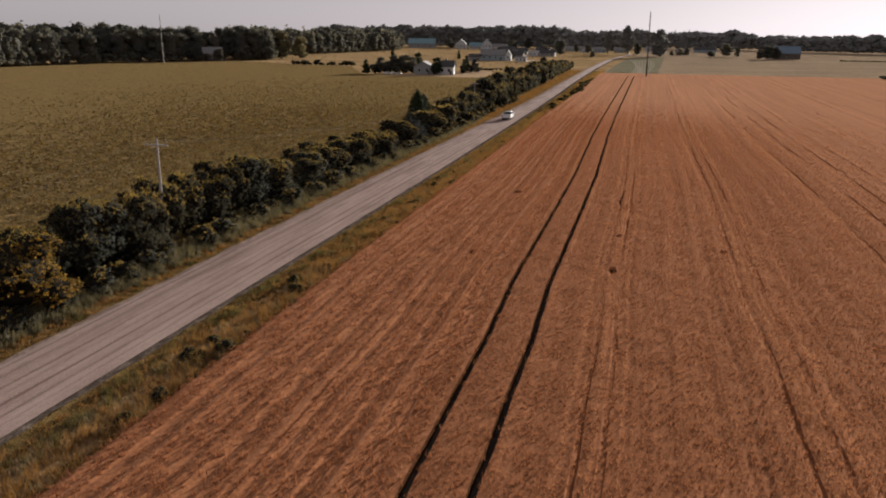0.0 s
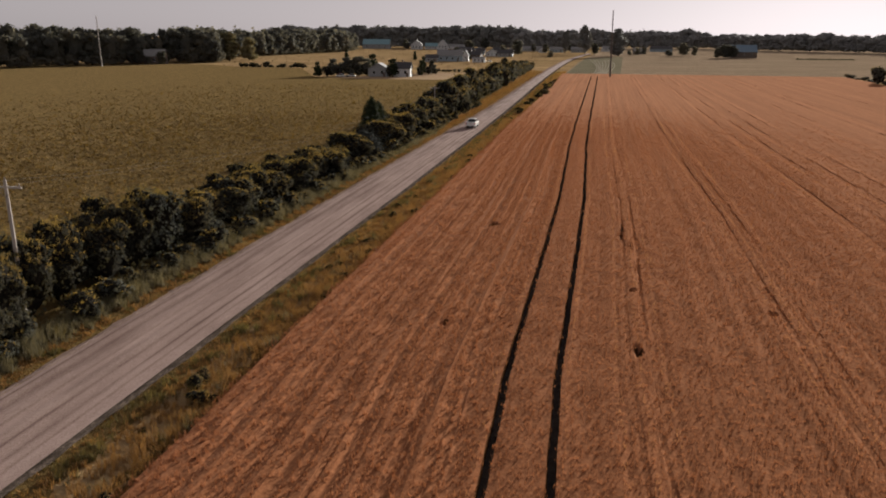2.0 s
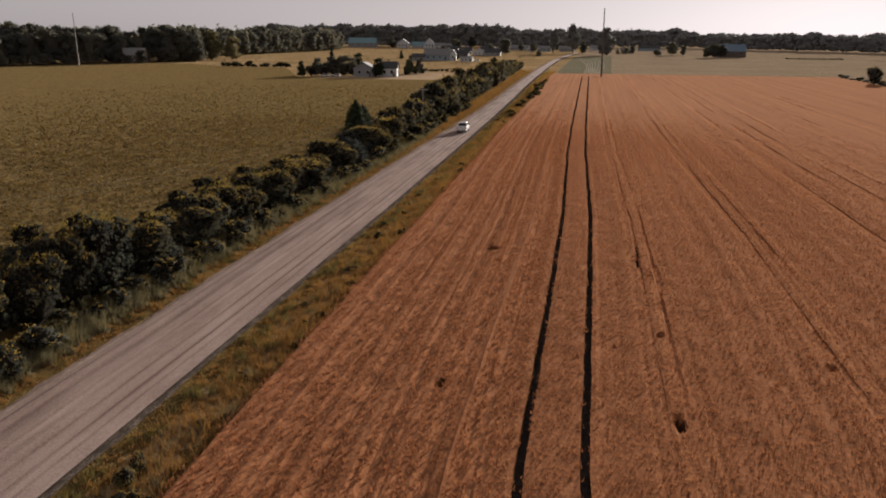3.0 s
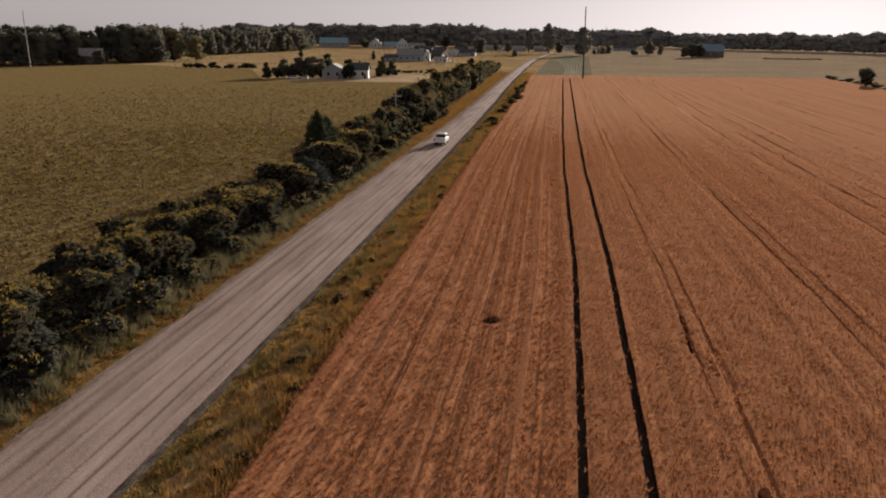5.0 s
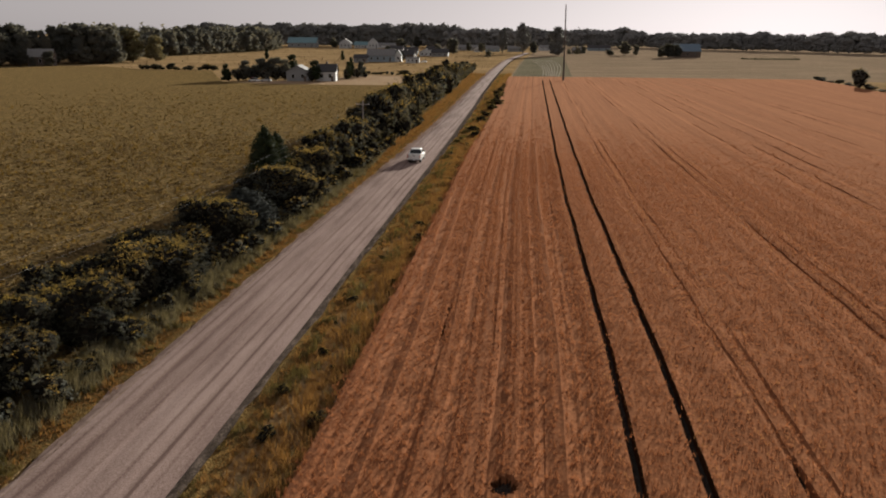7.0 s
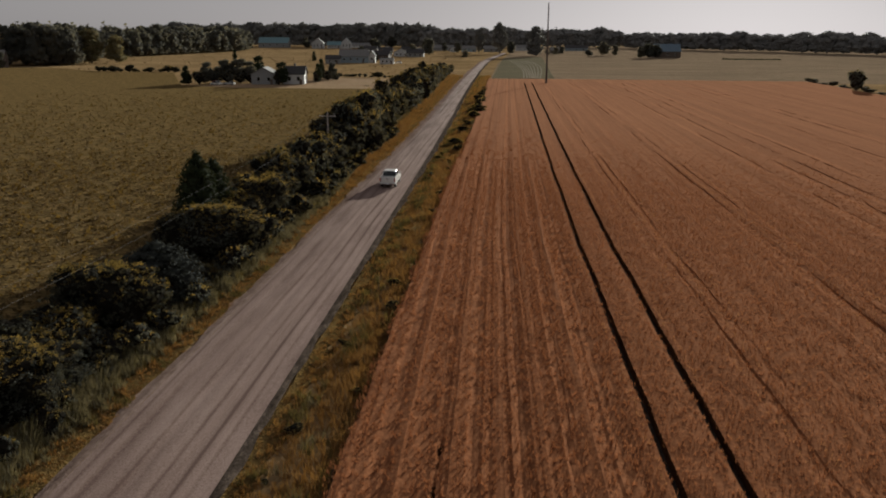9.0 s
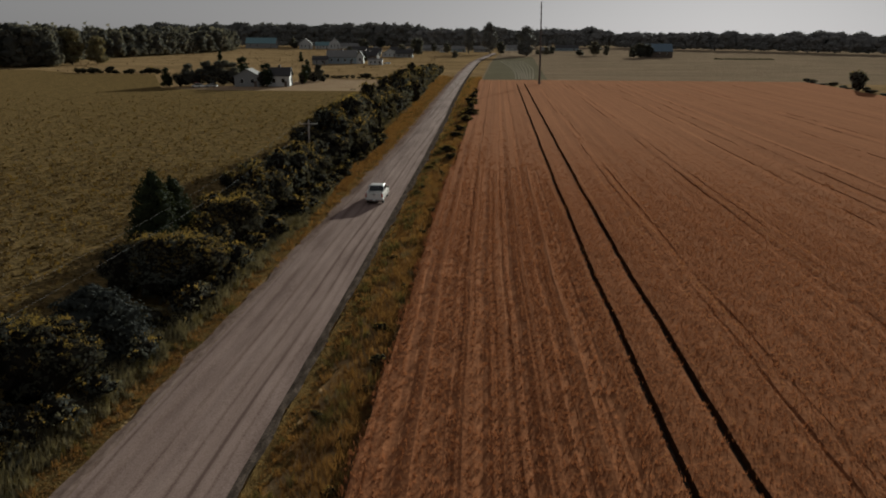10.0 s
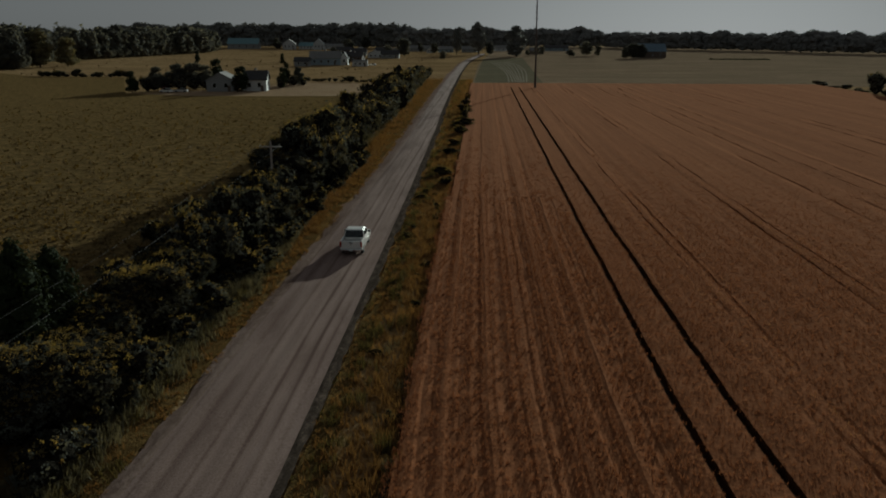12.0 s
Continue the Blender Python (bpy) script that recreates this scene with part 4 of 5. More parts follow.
while y < 230:
    s = rs.uniform(0.45, 1.0)
    if abs(y - 58.3) > 1.6:
        ob = shrub("low_shrub", rs.choice(LOW), pose(-7.2 + row_x(y) + rs.uniform(-0.7, 0.5), y, -0.15, 0, 0, rs.uniform(0, 360)), "low grey-green bush at the foot of the hedge", "bush", "low bushes along the hedge", M["grey_leaf"] if rs.random() < 0.6 else None)
        ob.scale = (s, s, s * rs.uniform(0.8, 1.25))
    y += rs.uniform(1.3, 3.0)
CLUMPS = [(6.4, 52.8, 0.42), (7.4, 51.5, 0.34), (8.0, 39.7, 0.45), (6.4, 38.0, 0.36), (6.6, 209.0, 0.5), (6.2, 216.0, 0.6), (6.4, 235.0, 0.7), (6.6, 244.0, 0.6), (6.8, 262.0, 0.7), (6.9, 274.0, 0.95), (6.7, 281.0, 0.8), (6.8, 290.0, 0.95), (6.6, 301.0, 0.85), (6.6, 312.0, 0.75), (6.3, 325.0, 0.8), (6.1, 340.0, 0.6), (5.8, 356.0, 0.5)]
y = 30.0
while y < 205:
    CLUMPS.append((float(field_left(y)) - 0.5 - 2.6 * rs.random() ** 2, y, rs.uniform(0.12, 0.32)))
    y += rs.uniform(1.2, 5.5)
for i, (x, y, s) in enumerate(CLUMPS):
    ob = shrub("verge_weed", LOW[i % 3], pose(x, y, -0.25, 0, 0, i * 50), "dark green clump of weeds in the dry verge", "weed clump", "weed clumps in the verge", M["green_grass"])
    ob.scale = (s * rs.uniform(0.8, 1.5), s * rs.uniform(1.0, 2.2), s * rs.uniform(0.8, 1.3))
ob = shrub("golden_shrub", NEAR[1], pose(-8.8, 40.5, -0.1, 0, 0, 40), "large shrub with golden-yellow autumn leaves by the road", "shrub", leaf=M["golden"])
ob.scale = (1.1, 1.1, 1.12)
for x, y, w, h in ((-9.4, 126.0, 0.98, 0.95), (-8.2, 115.5, 0.6, 0.75), (-8.9, 144.0, 0.9, 0.9), (-10.2, 163.0, 0.8, 0.8)):
    ob = shrub("sunlit_vine_shrub", NEAR[3], pose(x, y, -0.1, 0, 0, y * 40), "round dark shrub, golden sunlight coloured into the leaves over its crest", "shrub")
    ob.scale = (w, w, h)
ob = shrub("goldenrod_shrub", LOW[0], pose(-9.0, 137.5, -0.1, 0, 0, 10), "yellow-green goldenrod clump in a gap of the hedge", "bush", leaf=M["green_grass"])
ob.scale = (1.3, 1.6, 0.7)


def cedar(m, h, w, leaf, label, seed, name="cedar_tree", category="tree"):
    """A cone of short upswept sprays, thinning to its tip."""
    ob = empty(name, m, label, category)
    r = np.random.default_rng(seed)
    lumps = []
    for n in range(34):
        q = (n + 0.5) / 34
        a, wide = n * 2.4 + r.uniform(-0.3, 0.3), w * 0.5 * (1 - q ** 2.2) ** 0.7 * r.uniform(0.8, 1.15)
        lumps.append((math.cos(a) * wide * 0.55, math.sin(a) * wide * 0.55, 0.5 + q * (h - 0.9), 0.18 + wide * 0.5, 0.18 + wide * 0.5, 0.13 * h * (1 - 0.5 * q)))
    v, f = crown(lumps, 5000, 0.17, seed + 1)
    attach("crown", mesh_np("cedar_crown", v, f, [leaf]), ob)
    part("trunk", rod((0, 0, -0.2), (0, 0, h * 0.8), 0.18, 0.04, 7), M["bark"], ob)
    return ob


cedar(pose(-13.2, 149.3, 0), 8.5, 4.2, M["cedar"], "dark pointed cedar standing behind the hedge", 77)
cedar(pose(-12.6, 151.6, 0), 7.6, 3.6, M["cedar"], "smaller dark cedar close beside a taller one", 87)
cedar(pose(-9.3, 132.2, 0), 4.9, 6.2, M["juniper"], "broad blue-grey juniper in the roadside hedge", 97, "juniper_shrub", "shrub")


def tree_meshes(h, w, leaves, size, seed, leaf, lumps=20, stem=0.2):
    r = np.random.default_rng(seed)
    out = [(0, 0, h * 0.48, w * 0.32, w * 0.32, h * 0.36)]
    for _ in range(lumps):
        a, q, z = r.uniform(0, 6.28), math.sqrt(r.uniform(0, 1)), r.uniform(0.14, 0.92)
        shrink = math.sqrt(max(0.1, 1 - ((z - 0.42) / 0.56) ** 2))
        s = r.uniform(0.13, 0.22)
        out.append((math.cos(a) * q * w * 0.38 * shrink, math.sin(a) * q * w * 0.38 * shrink, h * z, s * w, s * w, s * h * 0.5))
    v, f = crown(out, leaves, size, seed + 1, sprigs=0.04, reach_to=0.2, skin=0.07)
    bm = bmesh.new()
    rod((0, 0, -0.3), (0, 0, h * 0.6), 0.02 * h, 0.008 * h, 7, bm)
    for n in range(6):
        a = n * 1.1 + r.uniform(-0.3, 0.3)
        z = h * r.uniform(stem, 0.5)
        rod((0, 0, z), (w * 0.3 * math.cos(a), w * 0.3 * math.sin(a), z + h * r.uniform(0.15, 0.3)), 0.009 * h, 0.003 * h, 5, bm)
    me = bpy.data.meshes.new("tree_trunk")
    bm.to_mesh(me)
    bm.free()
    me.materials.append(M["bark"])
    return mesh_np("tree_crown", v, f, [leaf]), me


def tree(name, kit, x, y, s, label, z=-0.2, wide=1.0):
    ob = empty(name, pose(x, y, z, 0, 0, (x * 37 + y * 11) % 360), label, "tree")
    attach("crown", kit[0], ob)
    attach("trunk", kit[1], ob)
    ob.scale = (s * wide, s * wide, s)
    return ob


BROAD = [tree_meshes(10, 8, 1500, 0.5, 90 + i, M["wood_leaf"]) for i in range(3)]
YELLOW = tree_meshes(10, 6.5, 1300, 0.5, 97, M["yellowing"])
SLIM = tree_meshes(10, 4.6, 1100, 0.42, 98, M["cedar"], 12, 0.1)
# the next two trees take the leaf colour paled for haze
PALE_TREE = tree_meshes(10, 6, 1200, 0.45, 99, M["mid_hazed_leaf"], 12)
DENSE = tree_meshes(10, 6, 1500, 0.45, 103, M["mid_hazed_leaf"], 22, 0.12)
for x, y, w in ((-254, 468, 0.55), (-268, 463, 0.7), (-259, 461, 0.35)):
    tree("house_tree", BROAD[int(-x) % 3], x, y, w * 1.6, "dark tree half hiding a house at the wood's edge")
# round the farmhouse
for x, y, s, kit, wide in ((-105.5, 360, 0.72, SLIM, 1.4), (-101, 369, 0.82, BROAD[0], 1.0), (-96, 374, 0.9, BROAD[1], 1.0), (-91.5, 377, 0.95, BROAD[2], 1.0), (-87, 377, 0.85, BROAD[0], 0.9), (-90, 397, 1.0, SLIM, 1.5), (-71.2, 367.5, 0.86, SLIM, 1.7), (-61.5, 385, 0.75, SLIM, 1.1), (-63.5, 398, 0.9, SLIM, 0.9), (-59.5, 400, 0.7, BROAD[1], 0.7)):
    tree("farmyard_tree", kit, x, y, s, "dark green tree standing by the farmhouse", wide=wide)
# lone trees further off
for name, x, y, s, kit, wide, label in (
    ("yard_tree", -22, 698, 0.62, BROAD[0], 1.2, "round dark bush-like tree beside the far road"),
    ("tall_dark_tree", 36, 771, 2.65, DENSE, 1.25, "tall dense dark tree near the far road's end"),
    ("tall_thin_tree", 3, 836, 3.1, PALE_TREE, 0.95, "tall grey-green thin-leaved tree at the road's end"),
    ("low_tree", 13, 819, 1.2, BROAD[1], 1.0, "grey-green low tree at the road's end"),
    ("thin_tree", -17, 830, 2.6, PALE_TREE, 0.7, "grey-green thin-leaved tree near the road's end"),
    ("pasture_tree", 97, 800, 1.25, BROAD[1], 1.3, "round tree standing alone in the pasture"),
    ("pasture_tree", 108, 800, 0.95, BROAD[2], 0.8, "small tree standing in the pasture"),
    ("pasture_tree", 83, 790, 0.55, BROAD[0], 2.0, "low spreading tree in the pasture"),
    ("pasture_tree", 47, 811, 0.5, BROAD[0], 1.2, "small dark tree near a fence in the pasture"),
    ("pasture_tree", 55, 813, 0.75, BROAD[2], 1.0, "small dark tree in the pasture"),
    ("barnyard_tree", 121, 735, 0.9, BROAD[0], 1.3, "dark tree crowding the blue-roofed barn"),
    ("barnyard_tree", 128, 738, 1.2, BROAD[2], 1.25, "large dark tree crowding the blue-roofed barn"),
    ("barnyard_tree", 134, 742, 1.1, BROAD[1], 1.1, "large dark tree beside the blue-roofed barn"),
    ("yellow_tree", -244, 541, 2.1, YELLOW, 1.2, "tall tree with yellow autumn leaves at the wood's edge"),
    ("yellow_tree", -236, 556, 1.7, YELLOW, 1.2, "yellowing tree at the wood's edge"),
    ("field_tree", -178, 610, 0.75, SLIM, 1.2, "small slim tree standing in the dry meadow"),
    ("village_tree", -90, 640, 0.8, BROAD[2], 1.0, "dark tree among the village houses"),
    ("village_tree", -106, 700, 0.9, BROAD[1], 1.0, "dark tree among the village houses"),
    ("village_tree", -70, 745, 1.0, BROAD[0], 1.0, "dark tree among the village houses"),
    ("village_tree", -60, 780, 1.5, BROAD[2], 1.0, "large dark tree behind the village houses"),
    ("village_tree", -40, 860, 1.0, BROAD[1], 1.0, "dark tree near the far road"),
    ("village_tree", -66, 812, 1.25, BROAD[0], 1.1, "dark round tree among the village houses"),
    ("village_tree", -126, 888, 1.1, BROAD[2], 0.9, "dark tree behind the village houses"),
    ("village_tree", -76, 597, 0.65, SLIM, 1.3, "small dark tree beside the blue house"),
    ("village_tree", -69, 743, 0.75, BROAD[1], 1.3, "round dark bush-like tree among houses"),
    ("village_tree", -119, 600, 0.7, SLIM, 1.1, "slim dark tree in the dry meadow"),
    ("village_tree", -114, 731, 0.7, SLIM, 1.2, "slim dark tree behind the blue house"),
    ("village_tree", -57, 905, 0.95, BROAD[0], 1.0, "dark tree beside a long grey house"),
    ("village_tree", -136, 1050, 1.5, BROAD[1], 1.0, "tall dark tree behind the village"),
    ("village_tree", -150, 1000, 1.3, BROAD[2], 1.1, "dark tree standing among white houses"),
    ("village_tree", -236, 1015, 1.3, BROAD[0], 1.0, "dark tree beside the teal-roofed barn"),
    ("village_tree", -20, 960, 0.9, BROAD[1], 1.1, "dark tree near the far road"),
    ("pasture_tree", 63, 853, 0.75, BROAD[2], 1.0, "small dark tree by a brown house"),
):
    tree(name, kit, x, y, s, label, wide=wide)
ob = shrub("field_edge_bush", FAR[1], pose(138.2, 369, -0.2, 0, 0, 70), "large round dark bush on the wheat field's far corner", "bush", leaf=M["wood_leaf"])
ob.scale = (1.02, 1.02, 1.36)
for i in range(9):
    ob = shrub("edge_scrub", FAR[i % 3], pose(139.5 + 0.9 * (i % 3), 352 + i * 8.5 + 3 * (i % 2), -0.2, 0, 0, i * 77), "low dark scrub along the wheat field's edge", "shrub", "scrub along the wheat's edge", M["wood_leaf"])
    ob.scale = (0.5, 0.9, 0.16 + 0.06 * (i % 3))
for i in range(11):
    x = -188 + i * 3.9
    ob = shrub("field_hedge_shrub", rs.choice(FAR), pose(x, 447 + rs.uniform(-2, 2), -0.2, 0, 0, rs.uniform(0, 360)), "dark shrub in the hedgerow at the bean field's end", "shrub", "hedgerow at the bean field's end")
    s = rs.uniform(0.4, 1.0)
    ob.scale = (s * 1.4, s, s * rs.uniform(0.4, 0.9))
for i in range(13):
    x = -71 + i * 3.0
    ob = shrub("plot_hedge_shrub", rs.choice(FAR), pose(x, 429 - i * 0.7 + rs.uniform(-1, 1), -0.2, 0, 0, rs.uniform(0, 360)), "low dark shrub in the hedge behind the stubble plot", "shrub", "low hedge behind the stubble plot")
    s = rs.uniform(0.26, 0.42)
    ob.scale = (s * 2.5, s, s * rs.uniform(0.5, 1.0))
for x, y, s, h in ((-106, 363, 0.5, 0.75), (-103, 366, 0.8, 0.9), (-99, 371, 0.9, 0.95), (-94, 372, 0.95, 1.0), (-90, 375, 0.9, 0.9), (-86.5, 376, 0.75, 0.8), (-72.2, 366.5, 0.62, 0.95), (-62.2, 384, 0.5, 0.7), (-60.5, 396, 0.6, 0.8), (-57.5, 399, 0.5, 0.5)):
    ob = shrub("farmyard_shrub", FAR[int(-x) % 3], pose(x, y, -0.2, 0, 0, x * 31), "dense dark shrub crowding the farmyard", "shrub", "shrubs round the farmyard", M["wood_leaf"])
    ob.scale = (s, s, h)
r = np.random.default_rng(611)
x, y = r.uniform(-265, -22, 3600), r.uniform(432, 1000, 3600)
ok = lattice(x * 0.35, y * 1.2, 91, 60) + 0.6 * lattice(x, y, 92, 25) > 0.25
at = np.stack([x[ok], y[ok], np.full(ok.sum(), 0.05)], 1)
v, f = cards(at, np.tile([0.0, -0.6, 0.6], (len(at), 1)), 0.75, 93, 0.1)
tagged(new("meadow_tussocks", mesh_np("meadow_tussocks", v, f, [M["dry_grass"]])), "grey-brown tussocks scattered over the dry meadow", "tussocks", kind="stuff")
x, y = r.uniform(182, 226, 900), r.uniform(705, 730, 900)
ok = (np.abs(y - 717) < 4) & (np.abs(x - 204) < 22)
at = np.stack([x[ok], y[ok], np.full(ok.sum(), -0.05)], 1)
v, f = cards(at, np.tile([0.0, -0.6, 0.6], (len(at), 1)), 1.3, 95, 0.1)
tagged(new("pasture_tussocks", mesh_np("pasture_tussocks", v, f, [M["cedar"]])), "dark green rushes along a ditch in the pasture", "tussocks", kind="stuff")


# ---- woods ----
def woods(name, line, rows, step, gap, h, w, leaves, size, seed, leaf, label, core=0.94, full=0.0):
    """Trees in rows behind a woodland edge, as one mass."""
    r = np.random.default_rng(seed)
    line = np.array(line, float)
    seg = np.linalg.norm(np.diff(line, axis=0), axis=1)
    along = np.concatenate([[0], np.cumsum(seg)])
    kits = []
    for k in range(4):
        rr = np.random.default_rng(seed + 10 + k)
        lumps = [(0, 0, h * 0.5, w * 0.36, w * 0.36, h * 0.38)]
        for _ in range(11):
            a, q, z = rr.uniform(0, 6.28), math.sqrt(rr.uniform(0, 1)), rr.uniform(0.2, 0.84)
            s = rr.uniform(0.17, 0.28) + full
            lumps.append((math.cos(a) * q * w * 0.34, math.sin(a) * q * w * 0.34, h * z, s * w, s * w, s * h * 0.46))
        kits.append(crown(lumps, leaves, size, seed + 30 + k, core=core, sprigs=0.02, reach_to=0.12, skin=0.06))
    vs, fs, count = [], [], 0
    for row in range(rows):
        for d in np.arange(step * 0.5 * (row % 2), along[-1], step):
            d = d + r.normal(0, step * 0.2)
            i = min(max(np.searchsorted(along, d) - 1, 0), len(seg) - 1)
            t = (line[i + 1] - line[i]) / seg[i]
            out = np.array([-t[1], t[0]])
            at = line[i] + t * (d - along[i]) + out * (row * gap + w * 0.35 + r.normal(0, gap * 0.2))
            v, f = kits[r.integers(4)]
            a, s = r.uniform(0, 6.28), r.uniform(0.86, 1.06) * (0.88 if row == 0 else 1.0)
            c, q = math.cos(a), math.sin(a)
            p = v * np.array([s, s, s * r.uniform(0.93, 1.04)])
            vs.append(np.stack([p[:, 0] * c - p[:, 1] * q + at[0], p[:, 0] * q + p[:, 1] * c + at[1], p[:, 2] - 0.3], 1).astype(np.float32))
            fs.append(f + count)
            count += len(v)
    tagged(new(name, mesh_np(name, np.concatenate(vs), np.concatenate(fs), [leaf])), label, "woods", kind="stuff")


NEAR_EDGE = [(-350, 150), (-334, 250), (-309, 332), (-307, 366), (-299, 412), (-274, 468), (-264, 494), (-238, 512)]
BACK_EDGE = [(-236, 515), (-262, 565), (-285, 640), (-275, 700), (-268, 815), (-266, 880), (-282, 950), (-305, 990)]
FAR_EDGE = [(-470, 1100), (-400, 1130), (-170, 1130), (-110, 1110)]
MIDDLE_EDGE = [(-100, 1110), (0, 1160), (50, 1180), (165, 1185)]
EAST_EDGE = [(165, 1185), (190, 1100), (229, 1065), (297, 1000), (355, 900), (381, 868), (470, 800), (620, 720)]
woods("near_woods", NEAR_EDGE, 3, 7.0, 10, 25.5, 14, 300, 1.3, 300, M["wood_leaf"], "dark mixed woodland along the bean field")
woods("back_woods", BACK_EDGE, 3, 8.0, 10, 26.0, 15, 190, 1.8, 340, M["wood_leaf"], "dark woodland edge behind the dry meadow")
# the distant woods below take leaf colours with haze put in
woods("far_woods", FAR_EDGE, 3, 8.0, 11, 33.0, 21, 130, 3.2, 380, M["mid_hazed_leaf"], "distant woodland behind the village", 0.97, 0.06)
woods("middle_woods", MIDDLE_EDGE, 2, 7.0, 11, 28.5, 18, 150, 1.9, 400, M["far_hazed_leaf"], "distant woodland behind the road's end", 0.97, 0.06)
woods("east_woods", EAST_EDGE, 2, 7.0, 11, 23.0, 18, 150, 1.9, 420, M["far_hazed_leaf"], "distant woodland beyond the pasture", 0.97, 0.06)
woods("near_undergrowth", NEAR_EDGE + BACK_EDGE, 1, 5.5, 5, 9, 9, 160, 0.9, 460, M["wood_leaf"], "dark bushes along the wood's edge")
woods("far_undergrowth", FAR_EDGE + MIDDLE_EDGE + EAST_EDGE, 1, 8.0, 5, 13, 13, 70, 2.0, 480, M["far_hazed_leaf"], "bushes along the distant wood's edge")


# ---- poles and wires ----
def utility_pole(x, y, h, turn=0.0):
    ob = empty("utility_pole", pose(x, y, -0.2, 0, 0, turn), "weathered wooden utility pole with a crossarm in the hedge", "utility pole", "poles along the road")
    part("shaft", rod((0, 0, 0), (0.05, 0, h + 0.2), 0.16, 0.10, 10), M["pole"], ob)
    part("crossarm", box(-1.2, 1.2, -0.06, 0.06, h - 0.35, h - 0.22, 0.01), M["pole"], ob)
    for s in (-1, 1):
        part("brace", rod((s * 0.7, -0.07, h - 0.35), (0, -0.1, h - 0.95), 0.02, 0.02, 5), M["dark_pole"], ob)
        part("insulator", rod((s * 1.05, 0, h - 0.22), (s * 1.05, 0, h - 0.02), 0.05, 0.035, 8), M["porcelain"], ob)
    part("insulator", rod((0.05, 0, h + 0.2), (0.05, 0, h + 0.38), 0.05, 0.035, 8), M["porcelain"], ob)
    return ob


POLES = [(-9.2, -66.0, 10.2), (-9.2, 58.3, 10.2), (-11.2, 192.0, 7.7)]
for x, y, h in POLES[1:3]:
    utility_pole(x, y, h)
for s in (-1.05, 1.05):
    for a, b in zip(POLES[:2], POLES[1:3]):
        v, f, sides = [], [], 5
        for i in range(25):
            q = i / 24
            at = (a[0] + s + (b[0] - a[0]) * q, a[1] + (b[1] - a[1]) * q, a[2] - 0.2 + (b[2] - a[2]) * q - 12.5 * q * (1 - q))
            for k in range(sides):
                v.append((at[0] + 0.0045 * math.cos(k * 6.283 / sides), at[1], at[2] + 0.0045 * math.sin(k * 6.283 / sides)))
                if i:
                    n = i * sides
                    f.append((n - sides + k, n - sides + (k + 1) % sides, n + (k + 1) % sides, n + k))
        me = mesh_np("power_line", v, f, [M["wire"]])
        tagged(new("power_line", me), "thin grey power line sagging between the wooden poles", "power line", "power lines along the hedge")


def tall_mast(x, y, h, material, label, lean=0.0):
    ob = empty("tall_pole", pose(x, y, -0.2), label, "pole")
    bm = bmesh.new()
    rod((0, 0, 0), (lean * 0.3, 0, h * 0.45), 0.42, 0.3, 10, bm)
    rod((lean * 0.3, 0, h * 0.44), (lean, 0, h), 0.3, 0.18, 10, bm)
    part("shaft", bm, material, ob)
    for z in (0.93, 0.86, 0.79):
        part("bracket", box(lean - 0.5, lean + 0.5, -0.1, 0.1, h * z - 0.08, h * z + 0.08), material, ob)
    return ob


tall_mast(28.9, 386.0, 30.5, M["dark_pole"], "very tall dark pole at the wheat field's far end", -0.3)
tall_mast(-266.0, 424.0, 29.6, M["pole"], "very tall pale pole at the wood's edge")


